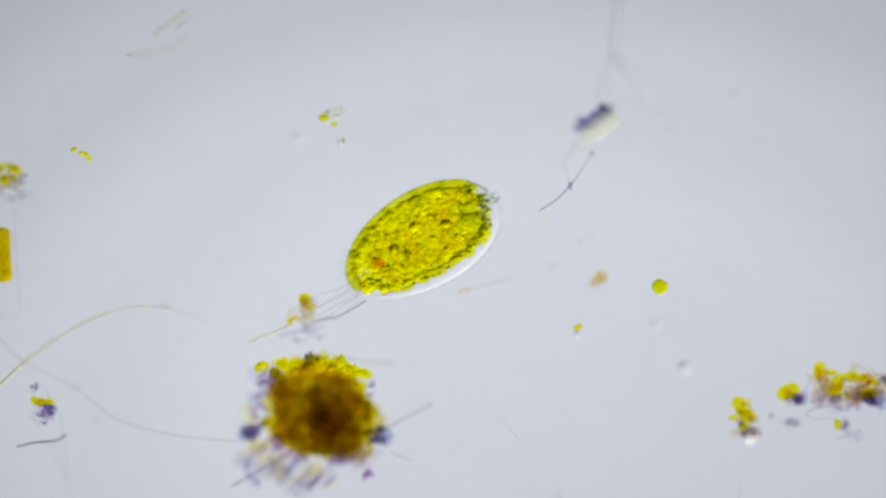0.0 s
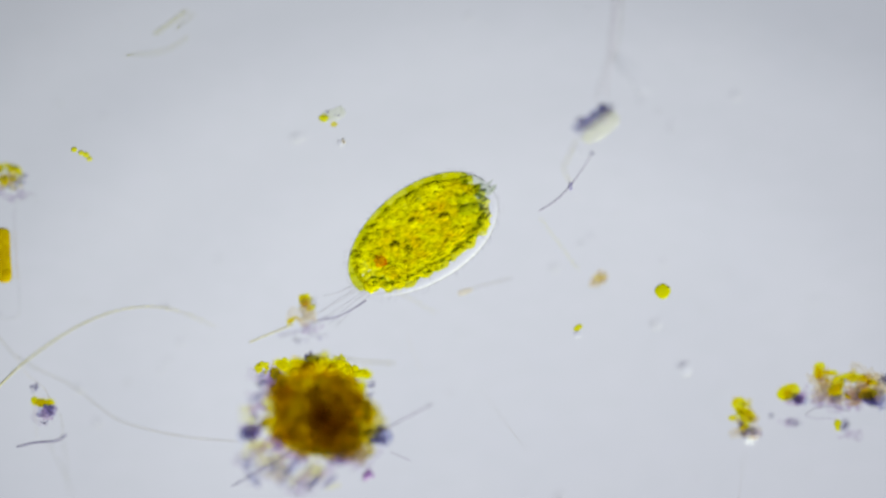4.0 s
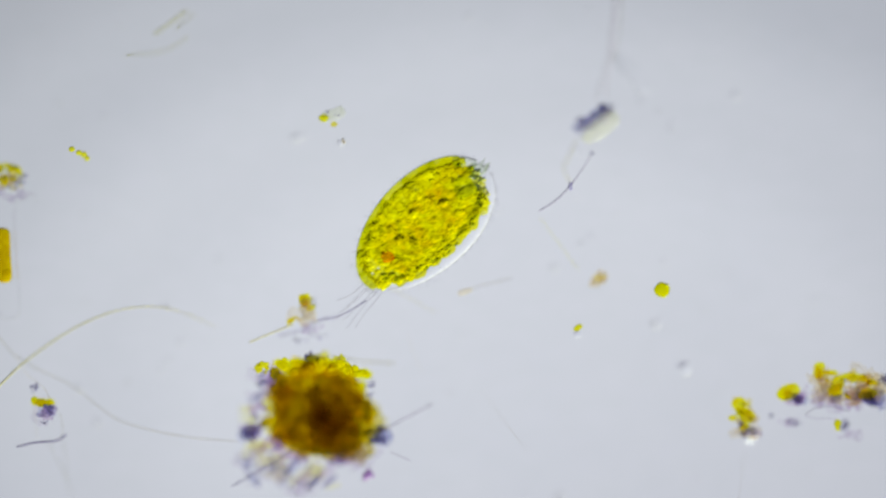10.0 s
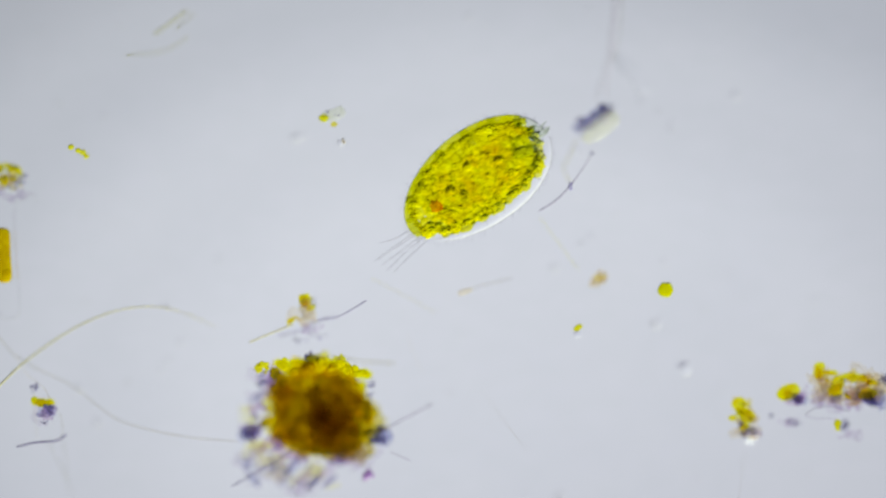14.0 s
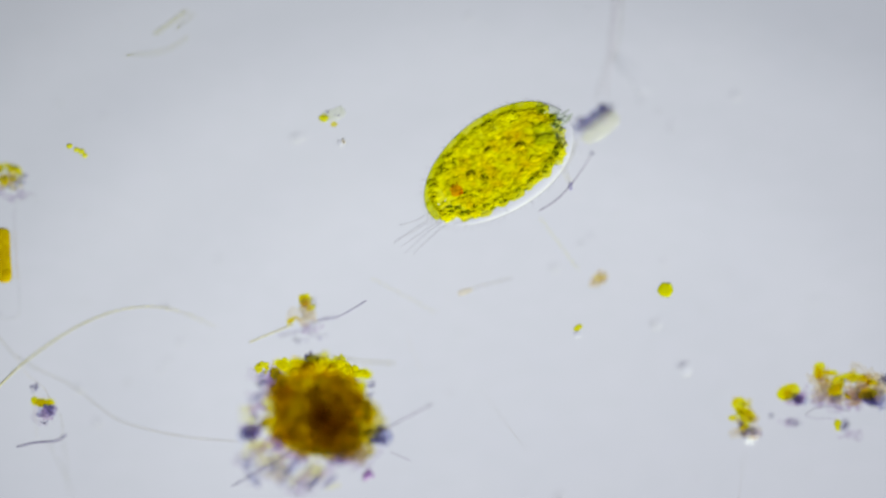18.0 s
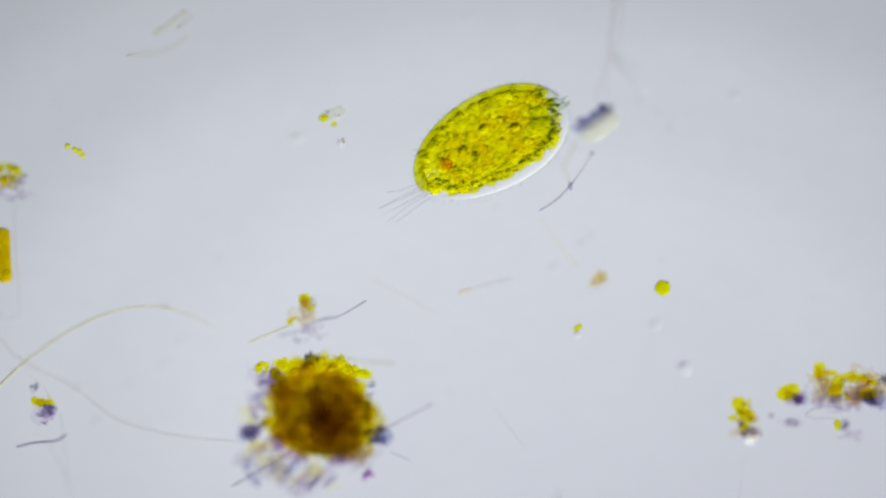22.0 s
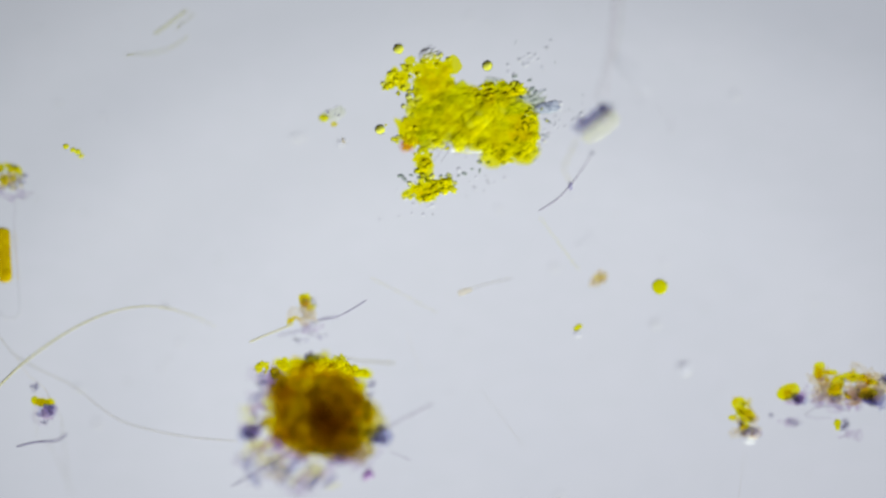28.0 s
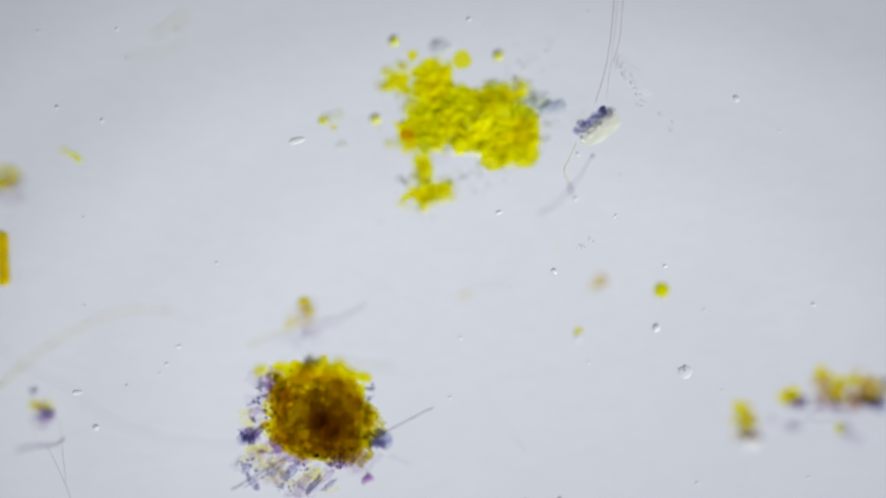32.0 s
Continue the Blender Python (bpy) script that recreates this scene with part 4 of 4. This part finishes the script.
    grains(h, "bead", ((608, 252, 0.033, 8, 6, 3, 4),), TAN, LUMPS, r)

    # tan fluff, club with a tail, small yellow grain
    h = base("tan_fluff", 1058, 494, "soft tan ball of fluff", "fluff")
    grains(h, "tuft", ((1058, 494, 0.05, 12, 11, 9, 8), (1048, 503, 0.05, 7, 5, 3, 6)), FILM, NUGGETS, r)
    grains(h, "bead", ((1060, 492, 0.04, 8, 8, 3, 8),), CREAM, NUGGETS, r)
    h = base("stalked_cell", 822, 517, "yellowish club-shaped cell with a long tail", "cell")
    put("head", LUMPS[4], TAN, h, P(822, 517, 0.052) - h.location, (14 * PX, 6 * PX, 6 * PX), (0, 0, 0.25))
    fibre("tail", [(832, 513, z), (865, 503, z), (908, 493, z)], 1.2, PALE_FIBRE, "", parent=h)
    h = base("yellow_grain", 1022, 583, "small yellow grain beside a clear bead", "grain")
    put("grain", LUMPS[5], YELLOW, h, P(1023, 580, 0.033) - h.location, (8 * PX, 5 * PX, 5 * PX), (0, 0, 0.6))
    put("bead", BEADS[2], CLEAR, h, P(1022, 592, 0.033) - h.location, 7 * PX)


build_heaps()


# ---- the grey blob on its stalk, high fibres, clear trail ----
def build_blob():
    r = random.Random(41)
    z = 0.010
    h = base("grey_blob", 1050, 215, "dark slate granular blob with a pale clear underside", "detritus")
    along, across = Vector((0.79, -0.61)), Vector((0.61, 0.79))      # the bar's own axes on the plan
    for i in range(92):
        s, q = r.uniform(-37, 38), r.uniform(-12, 14)
        at = Vector((1051, 210)) + along * s + across * q
        # slate upper-left, clear lower-right: the oblique light's two sides put into the grains
        dark = q < r.uniform(-10, 1)
        k = r.uniform(2.6, 6.2)
        put("slate_grain" if dark else "clear_grain", r.choice(GRIT + SHARDS), (BLUE if i % 3 else SLATE) if dark else (CLEAR if i % 5 else MAUVE), h,
            P(at.x, at.y, r.uniform(0.005, 0.016)) - h.location, (k * 1.3 * PX, k * PX, k * PX), spin(r))
    for i in range(3):
        at = Vector((1048, 209)) + along * (-18 + 18 * i)
        put("blue_lump", NUGGETS[i], BLUE, h, P(at.x, at.y, 0.008) - h.location, (12 * PX, 8 * PX, 7 * PX), (0, 0, 0.53))
    # cream-tinted lens, added to brighten the blob's lower-right side
    put("clear_body", PANCAKES[2], clear_matter("pale_body", (1, 1, 0.93), (0.995, 1, 0.88), 1.03, 2, 0.3, 0.001, 0.02), h, P(1064, 224, z + 0.008) - h.location, (37 * PX, 17 * PX, 20 * PX), (0, 0, 0.66), "pale clear body")
    fibre("stalk", [(1052, 180, z), (1070, 120, z), (1080, 60, z), (1088, -30, z)], 1.4, STALK, "", parent=h)
    fibre("stalk", [(1072, 176, z), (1080, 110, z), (1088, 50, z), (1094, -30, z)], 1.4, STALK, "", parent=h)
    fibre("stalk", [(1082, 110, z), (1096, 60, z), (1103, -30, z)], 1.1, PALE_FIBRE, "", parent=h)
    fibre("thread", [(1020, 246, z), (1008, 275, z), (998, 298, z), (1010, 325, 0.02)], 1.2, FIBRE, "", parent=h)
    fibre("curved_fibre", [(952, 375, 0.038), (985, 354, 0.038), (1010, 328, 0.034), (1030, 300, 0.03), (1048, 270, 0.022)], 2.3, NEEDLE, "grey curved fibre", r1=1.1, parent=h)
    put("knot", SHARDS[4], SLATE, h, P(1009, 330, 0.034) - h.location, (4 * PX, 7 * PX, 4 * PX))
    put("knot", SHARDS[5], SLATE, h, P(1048, 271, 0.024) - h.location, 3 * PX)
    h = base("clear_trail", 1110, 135, "trail of tiny clear refractile grains", "grains", "clear trails", 0.0)
    grains(h, "grain", [(1088 + 6.5 * i, 96 + 11 * i + 5 * math.sin(i), 0.006, 8, 8, 6, 2.8) for i in range(8)], CLEAR, GRIT, r)
    put("film", PANCAKES[1], PELLICLE, h, P(1118, 132, 0.014) - h.location, (44 * PX, 15 * PX, 9 * PX), (0, 0, -0.85), "thin clear film")
    h = base("clear_trail", 1182, 215, "short trail of clear grains with one slate speck", "grains", "clear trails")
    grains(h, "grain", ((1165, 200, 0.006, 4, 6, 4, 2.4), (1186, 220, 0.006, 6, 18, 12, 2.4)), CLEAR, GRIT, r)
    h = base("clear_trail", 1035, 428, "faint angular clear flake on the glass", "grains", "clear trails")
    grains(h, "grain", ((1028, 432, 0.006, 10, 4, 7, 2.4), (1045, 420, 0.006, 6, 5, 6, 2.4)), CLEAR, GRIT, r)
    fibre("hair", [(955, 385, 0.05), (985, 425, 0.05), (1025, 480, 0.05)], 0.9, FAINT, "faint pale thread drifting near the glass", "hair")


build_blob()


# ---- specks on the glass ----
def build_specks():
    r = random.Random(53)
    for x, y, s in ((830, 30, 4), (103, 185, 4), (183, 208, 4), (209, 47, 3.5), (70, 52, 4), (1301, 170, 7), (1088, 377, 4.5), (882, 371, 6), (980, 474, 5), (1175, 465, 3.5),
                    (1245, 543, 4), (1160, 574, 7), (1437, 533, 4), (815, 592, 3.5), (318, 607, 4.5), (172, 750, 5), (1022, 268, 5), (1018, 346, 4.5), (1378, 228, 3), (1351, 289, 3),
                    (930, 878, 4), (990, 878, 6), (1098, 306, 3), (1428, 838, 4), (275, 300, 3), (860, 40, 3), (1040, 18, 3), (150, 380, 3), (470, 130, 3), (385, 460, 3), (1290, 480, 3), (796, 697, 4), (1276, 685, 3.5), (1232, 848, 3.5), (1041, 635, 3), (226, 676, 3), (285, 654, 2.5), (297, 638, 4), (152, 535, 3)):
        tagged(put("clear_speck", r.choice(BEADS + SHARDS[:3]), GLINT, None, P(x, y, s * PX * 0.7), (s * PX, s * PX * r.uniform(0.6, 1.0), s * PX * 0.8), (0, 0, r.uniform(0, 3))),
               "tiny clear refractile speck on the glass", "speck", "clear specks")
    for x, y, a in ((526, 244, 0.25), (139, 688, 0.05)):
        tagged(put("clear_rod", lump_mesh(410, 3, 0.05, 1.2, 0.9), GLINT, None, P(x, y, 0.006), (15 * PX if x > 300 else 9 * PX, 6 * PX if x > 300 else 4.5 * PX, 5 * PX), (0, 0, a)),
               "short clear rod lying on the glass", "rod")
    h = base("bubble", 1210, 651, "clear bubble with slate grains on its rim", "bubble")
    put("bead", BEADS[3], PELLICLE, h, P(1211, 652, 0.006) - h.location, 12 * PX)
    grains(h, "grain", ((1207, 645, 0.012, 9, 5, 2, 2.4),), SLATE, SHARDS, r)


build_specks()


# ---- small swimmers ----
def build_swimmers():
    dot = new("green_cell")
    dot.location = P(1169, 510, 0.033)
    tagged(dot, "round yellow-green flagellate cell jittering in place", "cell")
    put("body", lump_mesh(20, 5, 0.05, 1.2, 0.95), clear_matter("dot_green", (1.0, 0.98, 0.06), (0.92, 0.92, 0.05), 1.03, 1.6, 0.4, 0.0012), dot, (0, 0, 0), (14 * PX, 13.5 * PX, 10 * PX))
    put("notch", SHARDS[2], CLEAR, dot, (10 * PX, 5 * PX, 6 * PX), (4 * PX, 2.6 * PX, 2.5 * PX))
    places = ((0, 1168, 508, 0), (0.5, 1173, 513, 20), (1, 1176, 513, 35), (1.5, 1168, 510, 5), (2, 1176, 514, 30), (3, 1174, 516, 15), (3.5, 1174, 517, 10), (5.5, 1168, 508, 0), (6, 1173, 513, 25),
              (7, 1167, 508, 0), (7.5, 1176, 516, 30), (8.5, 1172, 514, 10), (9, 1174, 516, 20), (9.5, 1167, 508, 0), (10, 1172, 513, 20), (11, 1167, 508, 0), (12, 1178, 513, 35), (13, 1176, 512, 25),
              (14, 1178, 513, 35), (14.5, 1168, 510, 0), (16.5, 1168, 507, 0), (17, 1178, 513, 30), (17.5, 1173, 510, 15), (18, 1178, 513, 30), (19, 1167, 508, 0), (19.5, 1178, 511, 30), (20.5, 1168, 508, 0),
              (21, 1178, 511, 30), (21.5, 1168, 508, 0), (22.5, 1178, 511, 35), (23, 1175, 511, 20), (24, 1167, 508, 0), (25, 1176, 511, 25), (25.5, 1178, 513, 30), (27.5, 1176, 514, 25), (28, 1168, 508, 0),
              (28.5, 1167, 507, 0), (29, 1173, 511, 20), (29.5, 1168, 508, 0), (30.5, 1168, 505, 0), (31, 1168, 504, 5), (31.5, 1176, 508, 30), (32, 1170, 508, 20))
    MOVES.append((dot, [(t, pose(*P(x, y, 0.033), 0, 0, w)) for t, x, y, w in places]))
    chain = new("cell_chain")
    tagged(chain, "short chain of tiny yellow-green cells", "cells")
    chain.location = P(150, 276, 0.030)
    for dx, dy, s in ((-18, -10, 5), (-6, -4, 4.6), (2, -1, 5.2), (8, 6, 4.6)):
        put("cell", BEADS[1], RIM_GRANULE, chain, (dx * PX, -dy * PX, 0.0007 * (8 - dx)), (s * PX * 1.15, s * PX, s * PX))
    drift = ((0, 150, 276), (3.5, 150, 275), (8, 147, 275), (12, 145, 273), (16.5, 143, 269), (21, 139, 269), (25, 137, 270), (28, 135, 270), (30.5, 134, 271), (32, 134, 272))
    MOVES.append((chain, [(t, pose(*P(x, y, 0.030))) for t, x, y in drift]))


build_swimmers()


def motions():
    for thing, rows in MOVES:
        walk(thing, rows)


motions()
